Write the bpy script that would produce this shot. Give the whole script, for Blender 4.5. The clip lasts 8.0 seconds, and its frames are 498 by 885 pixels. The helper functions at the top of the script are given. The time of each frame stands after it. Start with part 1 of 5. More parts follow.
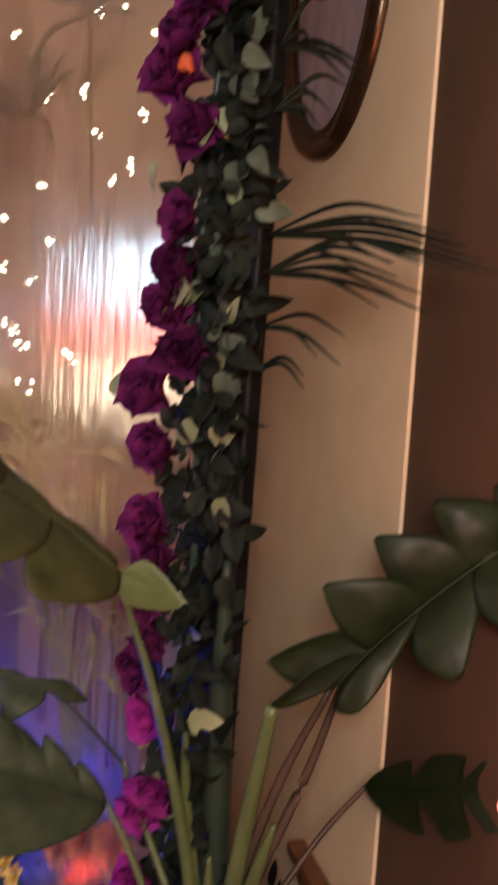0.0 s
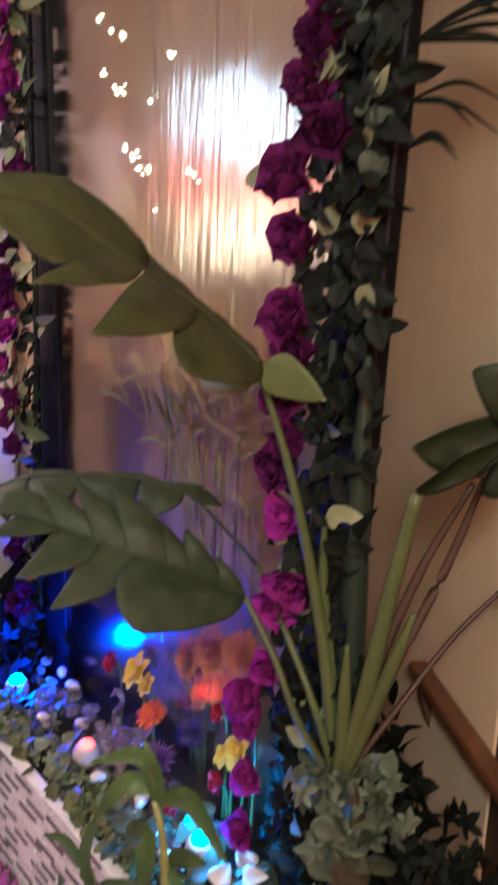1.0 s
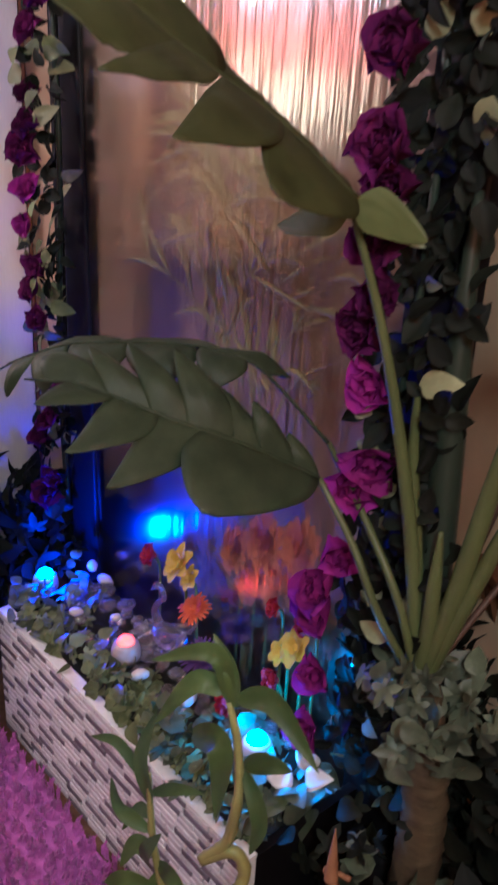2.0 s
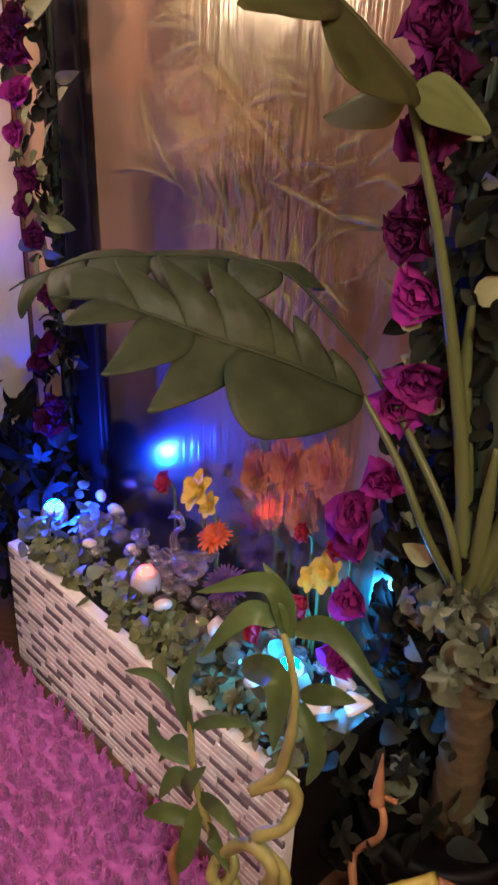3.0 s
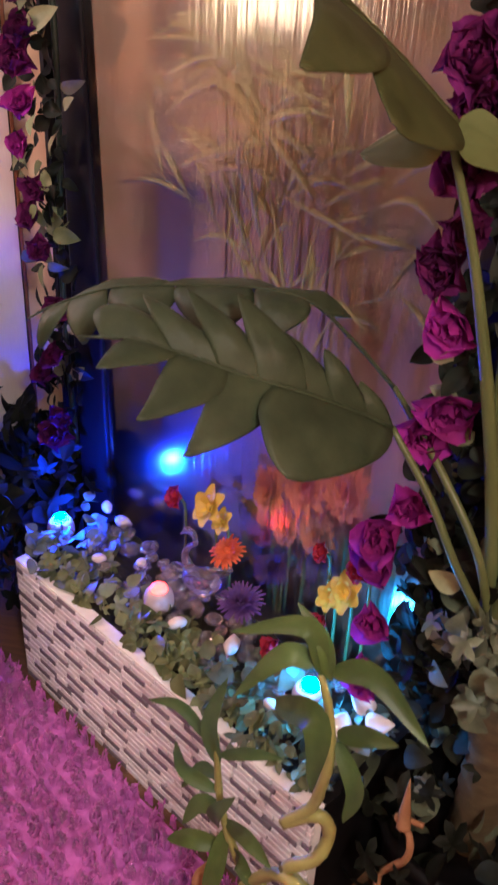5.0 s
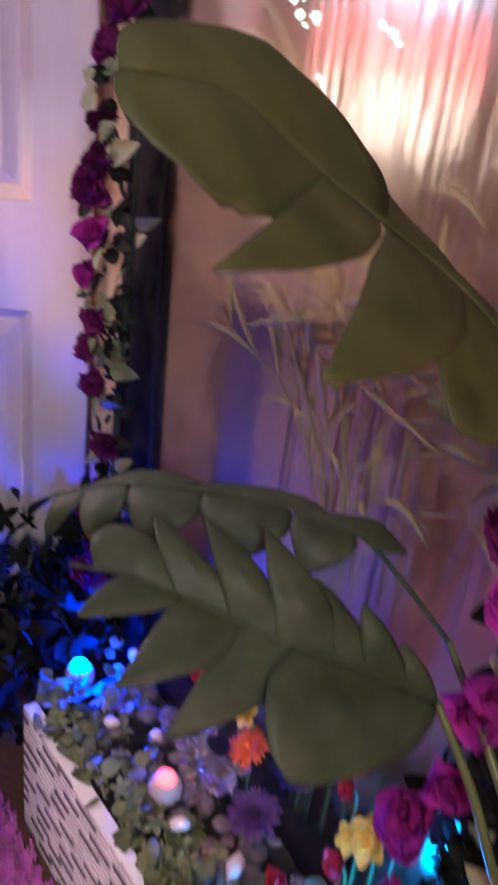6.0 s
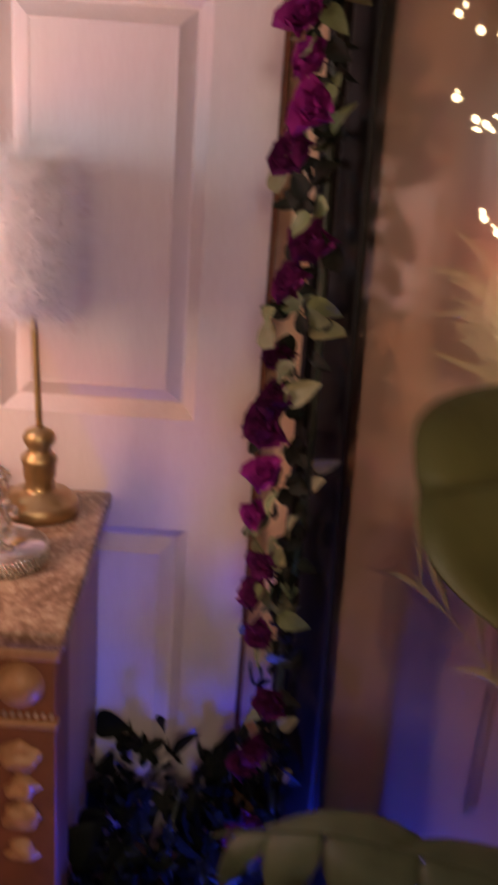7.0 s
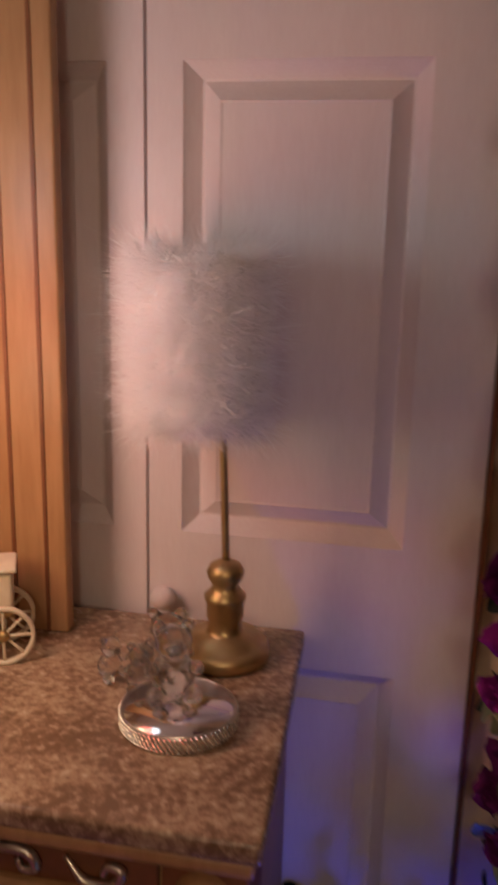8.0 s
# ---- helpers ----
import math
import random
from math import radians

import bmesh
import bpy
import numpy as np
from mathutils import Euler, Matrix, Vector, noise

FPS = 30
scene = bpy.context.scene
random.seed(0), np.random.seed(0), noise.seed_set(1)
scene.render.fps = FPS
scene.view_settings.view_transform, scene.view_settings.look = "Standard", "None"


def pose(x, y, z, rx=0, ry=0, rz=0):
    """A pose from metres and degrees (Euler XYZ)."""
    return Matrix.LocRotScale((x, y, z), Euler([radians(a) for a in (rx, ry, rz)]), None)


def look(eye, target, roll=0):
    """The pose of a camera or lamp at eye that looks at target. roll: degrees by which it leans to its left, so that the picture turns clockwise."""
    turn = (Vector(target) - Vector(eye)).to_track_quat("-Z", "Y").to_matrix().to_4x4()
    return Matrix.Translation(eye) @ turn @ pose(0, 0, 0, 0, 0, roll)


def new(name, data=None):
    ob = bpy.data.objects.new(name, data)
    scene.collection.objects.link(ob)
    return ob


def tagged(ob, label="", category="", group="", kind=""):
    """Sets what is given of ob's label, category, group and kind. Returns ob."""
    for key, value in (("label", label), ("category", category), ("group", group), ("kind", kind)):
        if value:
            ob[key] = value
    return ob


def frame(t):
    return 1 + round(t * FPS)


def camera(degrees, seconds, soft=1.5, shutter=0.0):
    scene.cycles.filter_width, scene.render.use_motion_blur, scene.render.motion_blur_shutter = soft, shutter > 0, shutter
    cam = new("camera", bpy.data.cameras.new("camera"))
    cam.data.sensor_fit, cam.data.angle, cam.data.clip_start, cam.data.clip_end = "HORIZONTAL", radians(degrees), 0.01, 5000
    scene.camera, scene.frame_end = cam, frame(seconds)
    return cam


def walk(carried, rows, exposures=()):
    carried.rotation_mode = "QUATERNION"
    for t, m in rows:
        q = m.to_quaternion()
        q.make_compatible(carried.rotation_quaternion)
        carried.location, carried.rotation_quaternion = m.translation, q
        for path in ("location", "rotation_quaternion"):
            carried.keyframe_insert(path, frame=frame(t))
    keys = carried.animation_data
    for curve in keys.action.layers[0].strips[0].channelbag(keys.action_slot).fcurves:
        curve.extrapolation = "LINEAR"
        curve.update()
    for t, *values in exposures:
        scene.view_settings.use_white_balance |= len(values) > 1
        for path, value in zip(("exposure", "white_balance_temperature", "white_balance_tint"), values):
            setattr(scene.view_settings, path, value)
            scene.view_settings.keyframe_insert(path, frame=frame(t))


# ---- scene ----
cam = camera(31.8, 8.0, soft=2.6, shutter=0.6)
PATH = [
    (0, (0.257, 0.2, 1.535), (-0.106, 2.131, 1.164), 4.3),
    (0.5, (0.242, 0.174, 1.472), (-0.217, 2.056, 0.974), 3.6),
    (1, (0.204, 0.167, 1.396), (-0.324, 1.999, 0.79), 3.0),
    (1.5, (0.147, 0.2, 1.334), (-0.375, 1.996, 0.625), 3.2),
    (2, (0.074, 0.267, 1.289), (-0.411, 2.031, 0.482), 3.4),
    (3.5, (-0.039, 0.301, 1.247), (-0.406, 1.998, 0.254), 2.2),
    (4, (-0.053, 0.3, 1.244), (-0.418, 1.994, 0.246), 1.7),
    (5.5, (-0.098, 0.4, 1.35), (-0.432, 2.094, 0.34), 3.9),
    (6, (-0.095, 0.558, 1.392), (-0.658, 2.252, 0.489), 7.2),
    (6.5, (-0.157, 0.629, 1.432), (-0.908, 2.285, 0.597), 6.1),
    (7, (-0.249, 0.702, 1.461), (-1.153, 2.375, 0.843), 4.1),
    (7.5, (-0.355, 0.766, 1.5), (-1.43, 2.357, 0.942), 1.9),
    (8, (-0.439, 0.861, 1.477), (-1.676, 2.358, 0.999), 1.3),
]
walk(cam, [(t, look(eye, target, roll)) for t, eye, target, roll in PATH],
 exposures=[(0.0, 1.0, 5300, -4), (1.0, 1.1, 5100, -8), (2.2, 0.72, 4700, -3), (3.5, 1.28, 6500, -4), (4.2, 1.28, 6500, -4), (5.5, 1.08, 5000, 8), (6.0, 0.95, 4900, 10),
                (6.5, 0.75, 6400, 4), (7.0, 0.08, 6700, 8), (7.5, -0.50, 6800, 5), (8.0, -0.80, 7000, 5)])

# three working frames: the corner water panel, the closet doors, the wall with the oval picture
MIR = pose(-0.595, 1.700, 0, 0, 0, -32.6)
DOOR = pose(-1.055, 1.979, 0, 0, 0, 28.5)
WALL = pose(0.045, 1.849, 0, 0, 0, -61.5)

# ---------------------------------------------------------------- light
world = bpy.data.worlds.new("world")
scene.world = world
world.use_nodes = True
world.node_tree.nodes["Background"].inputs[0].default_value = (1.0, 0.72, 0.55, 1)
world.node_tree.nodes["Background"].inputs[1].default_value = 0.02


def lamp(name, kind, m, power, colour, size=0.1):
    data = bpy.data.lights.new(name, kind)
    data.energy, data.color = power, colour
    if kind == "AREA":
        data.shape, data.size = "DISK", size
    else:
        data.shadow_soft_size = size
    ob = new(name, data)
    ob.matrix_basis = m
    return ob


# the tiered glowing lamp on the chest: white, red and warm glass
for tier, z, power, colour in (("upper", 1.50, 1.95, (0.72, 0.84, 1.0)), ("middle", 1.335, 2.5, (1.0, 0.22, 0.17)), ("lower", 1.195, 2.5, (1.0, 0.74, 0.50))):
    lamp("light_of_" + tier + "_tier", "POINT", DOOR @ pose(-0.63, -0.46, z), power, colour, 0.065)
# main room light, from a floor lamp added out of view
lamp("light_of_added_floor_lamp", "POINT", pose(0.32, -0.16, 1.78), 23.5, (1.0, 0.86, 0.73), 0.10)
# orange glow on the brown wall, from a lamp added out of view
lamp("light_of_added_orange_lamp", "POINT", WALL @ pose(1.25, -0.30, 1.40), 2.4, (1.0, 0.34, 0.10), 0.05)
LED_FAR, LED_MID, LED_NEAR = Vector((-0.70, 1.60, 0.315)), Vector((-0.449, 1.432, 0.334)), Vector((-0.165, 1.285, 0.330))
lamp("light_of_led_far", "POINT", Matrix.Translation(LED_FAR + Vector((0, 0, 0.028))), 5.2, (0.012, 0.035, 1.0), 0.012)
lamp("light_of_led_near", "POINT", Matrix.Translation(LED_NEAR + Vector((0, 0, 0.028))), 1.1, (0.05, 0.35, 1.0), 0.012)
lamp("light_of_led_mid", "POINT", Matrix.Translation(LED_MID + Vector((0, 0, 0.026))), 0.012, (1.0, 0.05, 0.02), 0.012)


# ---------------------------------------------------------------- materials
def mat(name, c1, c2=None, rough=0.5, scale=20.0, bump=0.0, metal=0.0, stretch=(1, 1, 1), emit=None, power=0.0,
        trans=0.0, rnd=0.0, fine=None, sub=0.0, sheen=0.0, spec=0.5, ior=1.45, translucent=0.0):
    m = bpy.data.materials.new(name)
    m.use_nodes = True
    nt = m.node_tree
    n, li = nt.nodes, nt.links
    b = n["Principled BSDF"]
    c2 = c2 or tuple(v * 0.7 for v in c1)
    tc = n.new("ShaderNodeTexCoord")
    mp = n.new("ShaderNodeMapping")
    mp.inputs["Scale"].default_value = stretch
    li.new(tc.outputs["Object"], mp.inputs["Vector"])
    no = n.new("ShaderNodeTexNoise")
    no.inputs["Scale"].default_value, no.inputs["Detail"].default_value, no.inputs["Roughness"].default_value = scale, 5, 0.6
    li.new(mp.outputs[0], no.inputs["Vector"])
    big = n.new("ShaderNodeTexNoise")
    big.inputs["Scale"].default_value, big.inputs["Detail"].default_value = scale * 0.13, 3
    li.new(mp.outputs[0], big.inputs["Vector"])
    mixf = n.new("ShaderNodeMath")
    mixf.operation = "MULTIPLY_ADD"
    mixf.inputs[1].default_value = 0.6
    li.new(no.outputs["Fac"], mixf.inputs[0])
    half = n.new("ShaderNodeMath")
    half.operation = "MULTIPLY"
    half.inputs[1].default_value = 0.4
    li.new(big.outputs["Fac"], half.inputs[0])
    li.new(half.outputs[0], mixf.inputs[2])
    ra = n.new("ShaderNodeValToRGB")
    ra.color_ramp.elements[0].position, ra.color_ramp.elements[1].position = 0.36, 0.64
    ra.color_ramp.elements[0].color, ra.color_ramp.elements[1].color = (*c2, 1), (*c1, 1)
    li.new(mixf.outputs[0], ra.inputs["Fac"])
    col = ra.outputs["Color"]
    if rnd:
        oi = n.new("ShaderNodeObjectInfo")
        hs = n.new("ShaderNodeHueSaturation")
        mr = n.new("ShaderNodeMapRange")
        mr.inputs["To Min"].default_value, mr.inputs["To Max"].default_value = 1 - rnd, 1 + rnd
        li.new(oi.outputs["Random"], mr.inputs["Value"])
        li.new(mr.outputs[0], hs.inputs["Value"])
        li.new(col, hs.inputs["Color"])
        col = hs.outputs["Color"]
    li.new(col, b.inputs["Base Color"])
    rr = n.new("ShaderNodeMapRange")
    rr.inputs["To Min"].default_value, rr.inputs["To Max"].default_value = max(0.02, rough - 0.1), min(1, rough + 0.1)
    li.new(no.outputs["Fac"], rr.inputs["Value"])
    li.new(rr.outputs[0], b.inputs["Roughness"])
    b.inputs["Metallic"].default_value = metal
    b.inputs["Specular IOR Level"].default_value = spec
    b.inputs["IOR"].default_value = ior
    b.inputs["Transmission Weight"].default_value = trans
    if sheen:
        b.inputs["Sheen Weight"].default_value = sheen
    if bump:
        bu = n.new("ShaderNodeBump")
        bu.inputs["Strength"].default_value, bu.inputs["Distance"].default_value = bump, 0.004
        li.new(no.outputs["Fac"], bu.inputs["Height"])
        li.new(bu.outputs[0], b.inputs["Normal"])
    if emit:
        b.inputs["Emission Color"].default_value = (*emit, 1)
        b.inputs["Emission Strength"].default_value = power
    if translucent:
        tr = n.new("ShaderNodeBsdfTranslucent")
        li.new(col, tr.inputs["Color"])
        ms = n.new("ShaderNodeMixShader")
        ms.inputs[0].default_value = translucent
        li.new(b.outputs[0], ms.inputs[1])
        li.new(tr.outputs[0], ms.inputs[2])
        li.new(ms.outputs[0], n["Material Output"].inputs["Surface"])
    return m


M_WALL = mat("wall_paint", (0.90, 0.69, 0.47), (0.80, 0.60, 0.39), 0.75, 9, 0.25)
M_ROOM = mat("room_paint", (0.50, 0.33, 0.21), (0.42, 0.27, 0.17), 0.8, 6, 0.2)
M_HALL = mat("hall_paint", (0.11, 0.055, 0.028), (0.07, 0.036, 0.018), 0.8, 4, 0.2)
M_CEIL = mat("ceiling_paint", (0.7, 0.64, 0.56), (0.62, 0.57, 0.5), 0.85, 30, 0.3)
M_FLOOR = mat("floor_wood", (0.16, 0.08, 0.04), (0.09, 0.045, 0.025), 0.45, 14, 0.15, stretch=(1, 9, 1))
M_DOOR = mat("door_paint", (0.74, 0.67, 0.66), (0.69, 0.61, 0.60), 0.42, 55, 0.06, stretch=(5, 5, 0.6))
M_BLACK = mat("black_lacquer", (0.007, 0.006, 0.007), (0.004, 0.0035, 0.004), 0.55, 40, 0.08, spec=0.25)
M_DARK = mat("dark_board", (0.03, 0.025, 0.022), (0.02, 0.017, 0.015), 0.7, 20, 0.1)
M_RUG = mat("purple_wool", (0.62, 0.16, 0.58), (0.34, 0.07, 0.32), 0.95, 60, 0.0, sheen=0.3)
M_TILE_W = mat("tile_white", (0.92, 0.90, 0.92), (0.85, 0.83, 0.85), 0.28, 30, 0.05, rnd=0.12)
M_TILE_G = mat("tile_grey", (0.27, 0.25, 0.28), (0.19, 0.17, 0.20), 0.25, 30, 0.05, rnd=0.25)
M_GROUT = mat("grout", (0.86, 0.84, 0.83), (0.76, 0.74, 0.73), 0.85, 80, 0.3)
M_SOIL = mat("dark_moss", (0.035, 0.03, 0.02), (0.018, 0.015, 0.01), 0.95, 60, 0.9)
M_ROSE = mat("purple_silk", (0.17, 0.016, 0.125), (0.060, 0.005, 0.045), 0.8, 45, 0.25, rnd=0.35, translucent=0.25, spec=0.2)
M_ROSE2 = mat("bright_magenta_silk", (0.40, 0.03, 0.30), (0.24, 0.014, 0.19), 0.75, 45, 0.25, rnd=0.2, translucent=0.3, spec=0.2)
# leaf green taken near black to hold the shade within the garland
M_LEAFD = mat("shaded_garland_leaf", (0.013, 0.017, 0.010), (0.005, 0.006, 0.004), 0.65, 35, 0.2, rnd=0.5, spec=0.2)
M_LEAFG = mat("grey_green_leaf", (0.11, 0.12, 0.085), (0.045, 0.055, 0.036), 0.6, 35, 0.2, rnd=0.4, spec=0.25)
M_LEAFP = mat("pale_garland_leaf", (0.34, 0.34, 0.19), (0.21, 0.22, 0.11), 0.55, 35, 0.2, rnd=0.25, translucent=0.2)
M_IVY = mat("ivy_leaf", (0.20, 0.23, 0.10), (0.12, 0.145, 0.06), 0.5, 40, 0.2, rnd=0.45, translucent=0.15)
M_IVYG = mat("grey_green_ivy", (0.12, 0.14, 0.09), (0.065, 0.08, 0.05), 0.5, 40, 0.2, rnd=0.4)
M_PALM = mat("big_leaf_green", (0.066, 0.084, 0.044), (0.030, 0.043, 0.022), 0.52, 22, 0.35, translucent=0.15, spec=0.35)
# big leaf green with the shade of the backlit leaves put into it
M_PALM_SHADE = mat("shaded_big_leaf", (0.019, 0.028, 0.009), (0.008, 0.013, 0.004), 0.46, 14, 0.25, translucent=0.12, spec=0.3)
# olive copy made lighter for the light that falls on the paddle leaf
M_PADDLE = mat("lit_olive_paddle_leaf", (0.080, 0.086, 0.030), (0.040, 0.045, 0.015), 0.5, 16, 0.3, translucent=0.22, spec=0.35)
M_STEM = mat("stem_green", (0.12, 0.14, 0.05), (0.07, 0.09, 0.03), 0.4, 12, 0.1, stretch=(1, 1, 0.25))
M_STEMD = mat("stem_dark", (0.035, 0.050, 0.035), (0.02, 0.03, 0.02), 0.35, 12, 0.1, stretch=(1, 1, 0.25))
M_STEMB = mat("stem_brown", (0.10, 0.055, 0.04), (0.06, 0.035, 0.02), 0.5, 12, 0.1)
M_BARK = mat("wrapped_trunk", (0.12, 0.09, 0.05), (0.055, 0.04, 0.022), 0.55, 22, 0.6, stretch=(1, 1, 4))
M_WOOD = mat("gold_wood", (0.46, 0.27, 0.13), (0.34, 0.18, 0.08), 0.42, 10, 0.12, stretch=(6, 6, 0.7))
M_WOODD = mat("wood_groove", (0.22, 0.085, 0.035), (0.14, 0.055, 0.025), 0.5, 20, 0.1)
M_BRASS = mat("brushed_brass", (0.58, 0.43, 0.22), (0.44, 0.31, 0.14), 0.38, 30, 0.1, metal=0.9)
M_LEDGE = mat("ledge_wood", (0.20, 0.085, 0.035), (0.10, 0.04, 0.018), 0.45, 12, 0.25)
M_FUR = mat("white_fur", (0.98, 0.97, 0.97), (0.96, 0.95, 0.95), 0.95, 30, 0, translucent=0.35, spec=0.1)
M_SILVER = mat("silver_relief", (0.72, 0.66, 0.60), (0.45, 0.40, 0.34), 0.3, 40, 0.2, metal=0.9)
M_RHINE = mat("rhinestone", (0.86, 0.84, 0.80), (0.7, 0.68, 0.64), 0.12, 60, 0, metal=0.75, rnd=0.4)
M_CRYSTAL = mat("crystal", (0.95, 0.95, 0.95), (0.9, 0.9, 0.9), 0.03, 30, trans=1.0, ior=1.5)
M_GEM = mat("clear_glass_gem", (0.90, 0.86, 0.86), (0.80, 0.76, 0.76), 0.08, 30, trans=0.92, rnd=0.15)
M_STONE = mat("white_stone", (0.80, 0.77, 0.74), (0.66, 0.63, 0.6), 0.6, 40, 0.2, rnd=0.1)
M_CREAM = mat("cream_enamel", (0.74, 0.66, 0.50), (0.62, 0.53, 0.38), 0.4, 40, 0.1)
M_BAMB = mat("lucky_bamboo_stalk", (0.36, 0.34, 0.11), (0.24, 0.22, 0.07), 0.4, 18, 0.2)
M_BAMBY = mat("yellow_bamboo_stalk", (0.52, 0.44, 0.09), (0.38, 0.31, 0.06), 0.4, 18, 0.15)
M_BAMBL = mat("bamboo_leaf", (0.105, 0.155, 0.040), (0.055, 0.090, 0.022), 0.45, 20, 0.1, translucent=0.2, rnd=0.2)
M_HUSK = mat("dry_husk", (0.42, 0.20, 0.10), (0.28, 0.13, 0.06), 0.6, 30, 0.2)
M_WIRE = mat("wire", (0.05, 0.05, 0.04), None, 0.5)
M_BULB = mat("warm_bulb", (1, 0.9, 0.7), None, 0.3, emit=(1.0, 0.80, 0.48), power=10)
M_LEDB = mat("blue_led_lens", (0.5, 0.7, 1), None, 0.3, emit=(0.03, 0.30, 1.0), power=38)
M_LEDC = mat("cyan_led_lens", (0.5, 0.8, 1), None, 0.3, emit=(0.03, 0.45, 1.0), power=24)
M_LEDR = mat("red_led_lens", (1, 0.4, 0.4), None, 0.3, emit=(1.0, 0.03, 0.02), power=4.5)
M_LEDBODY = mat("led_puck_plastic", (0.60, 0.50, 0.50), (0.50, 0.40, 0.40), 0.35, 30)
M_GLOW_W = mat("lit_white_shade", (0.9, 0.9, 0.95), None, 0.6, emit=(0.70, 0.82, 1.0), power=5)
M_GLOW_R = mat("lit_red_shade", (0.9, 0.3, 0.25), None, 0.6, emit=(1.0, 0.16, 0.12), power=5)
M_GLOW_Y = mat("lit_warm_shade", (0.9, 0.8, 0.6), None, 0.6, emit=(1.0, 0.74, 0.50), power=4)
# glowing shade of the added floor lamp
M_LAMPGLOW = mat("lit_lamp_shade", (0.9, 0.85, 0.75), None, 0.6, emit=(1.0, 0.72, 0.48), power=3.0)
M_FL_OR = mat("orange_petal", (0.80, 0.16, 0.05), (0.62, 0.10, 0.03), 0.65, 40, 0.1, translucent=0.25)
M_FL_YE = mat("yellow_petal", (0.82, 0.62, 0.10), (0.70, 0.48, 0.06), 0.65, 40, 0.1, translucent=0.25)
M_FL_RE = mat("red_petal", (0.60, 0.03, 0.06), (0.42, 0.02, 0.04), 0.65, 40, 0.1, translucent=0.25)
M_FL_PU = mat("violet_petal", (0.13, 0.06, 0.24), (0.08, 0.03, 0.15), 0.65, 40, 0.1, translucent=0.2)
M_FL_PK = mat("peach_petal", (0.72, 0.28, 0.14), (0.56, 0.18, 0.09), 0.65, 40, 0.1, translucent=0.25)
M_SHELL = mat("white_shell", (0.78, 0.75, 0.76), (0.66, 0.63, 0.64), 0.4, 25, 0.15)
M_BACK = mat("brown_backing", (0.32, 0.235, 0.16), (0.25, 0.175, 0.115), 0.6, 8, 0.1)
M_ARECA = mat("pale_palm_blade", (0.46, 0.46, 0.22), (0.28, 0.29, 0.12), 0.5, 30, 0.1, translucent=0.2, rnd=0.2)


def granite():
    m = mat("granite", (0.43, 0.31, 0.20), (0.18, 0.11, 0.065), 0.25, 92, 0.02)
    nt = m.node_tree
    ra = [x for x in nt.nodes if x.type == "VALTORGB"][0]
    ra.color_ramp.elements[0].position, ra.color_ramp.elements[1].position = 0.42, 0.58
    e = ra.color_ramp.elements.new(0.50)
    e.color = (0.31, 0.20, 0.13, 1)
    e = ra.color_ramp.elements.new(0.72)
    e.color = (0.55, 0.45, 0.31, 1)
    return m


M_GRANITE = granite()


def water_mirror():
    """Half-silvered pane with water running down it: long upright ripples, calm along one side."""
    m = bpy.data.materials.new("water_mirror")
    m.use_nodes = True
    nt = m.node_tree
    n, li = nt.nodes, nt.links
    n.remove(n["Principled BSDF"])
    tc = n.new("ShaderNodeTexCoord")
    mp = n.new("ShaderNodeMapping")
    mp.inputs["Scale"].default_value = (85, 1, 3.2)
    li.new(tc.outputs["Object"], mp.inputs["Vector"])
    no = n.new("ShaderNodeTexNoise")
    no.inputs["Scale"].default_value, no.inputs["Detail"].default_value = 1.0, 3
    li.new(mp.outputs[0], no.inputs["Vector"])
    mp2 = n.new("ShaderNodeMapping")
    mp2.inputs["Scale"].default_value = (9, 1, 6)
    li.new(tc.outputs["Object"], mp2.inputs["Vector"])
    no2 = n.new("ShaderNodeTexNoise")
    no2.inputs["Scale"].default_value = 1.0
    li.new(mp2.outputs[0], no2.inputs["Vector"])
    sx = n.new("ShaderNodeSeparateXYZ")
    li.new(tc.outputs["Object"], sx.inputs[0])
    mr = n.new("ShaderNodeMapRange")
    mr.interpolation_type = "SMOOTHSTEP"
    for k, v in (("From Min", 0.10), ("From Max", 0.30), ("To Min", 0.10), ("To Max", 1.0)):
        mr.inputs[k].default_value = v
    li.new(sx.outputs["X"], mr.inputs["Value"])
    h = n.new("ShaderNodeMath")
    h.operation = "MULTIPLY_ADD"
    h.inputs[1].default_value = 3.0
    li.new(no2.outputs["Fac"], h.inputs[0])
    li.new(no.outputs["Fac"], h.inputs[2])
    st = n.new("ShaderNodeMath")
    st.operation = "MULTIPLY"
    st.inputs[1].default_value = 0.22
    li.new(mr.outputs[0], st.inputs[0])
    bu = n.new("ShaderNodeBump")
    bu.inputs["Distance"].default_value = 0.006
    li.new(h.outputs[0], bu.inputs["Height"])
    li.new(st.outputs[0], bu.inputs["Strength"])
    gl = n.new("ShaderNodeBsdfAnisotropic")
    gl.inputs["Color"].default_value = (0.72, 0.63, 0.56, 1)
    gl.inputs["Roughness"].default_value = 0.16
    li.new(bu.outputs[0], gl.inputs["Normal"])
    tr = n.new("ShaderNodeBsdfRefraction")
    tr.inputs["Color"].default_value = (0.92, 0.87, 0.80, 1)
    tr.inputs["IOR"].default_value = 1.03
    tr.inputs["Roughness"].default_value = 0.34
    li.new(bu.outputs[0], tr.inputs["Normal"])
    mi = n.new("ShaderNodeMixShader")
    mi.inputs[0].default_value = 0.34
    li.new(tr.outputs[0], mi.inputs[1])
    li.new(gl.outputs[0], mi.inputs[2])
    li.new(mi.outputs[0], n["Material Output"].inputs["Surface"])
    return m


M_WATER = water_mirror()


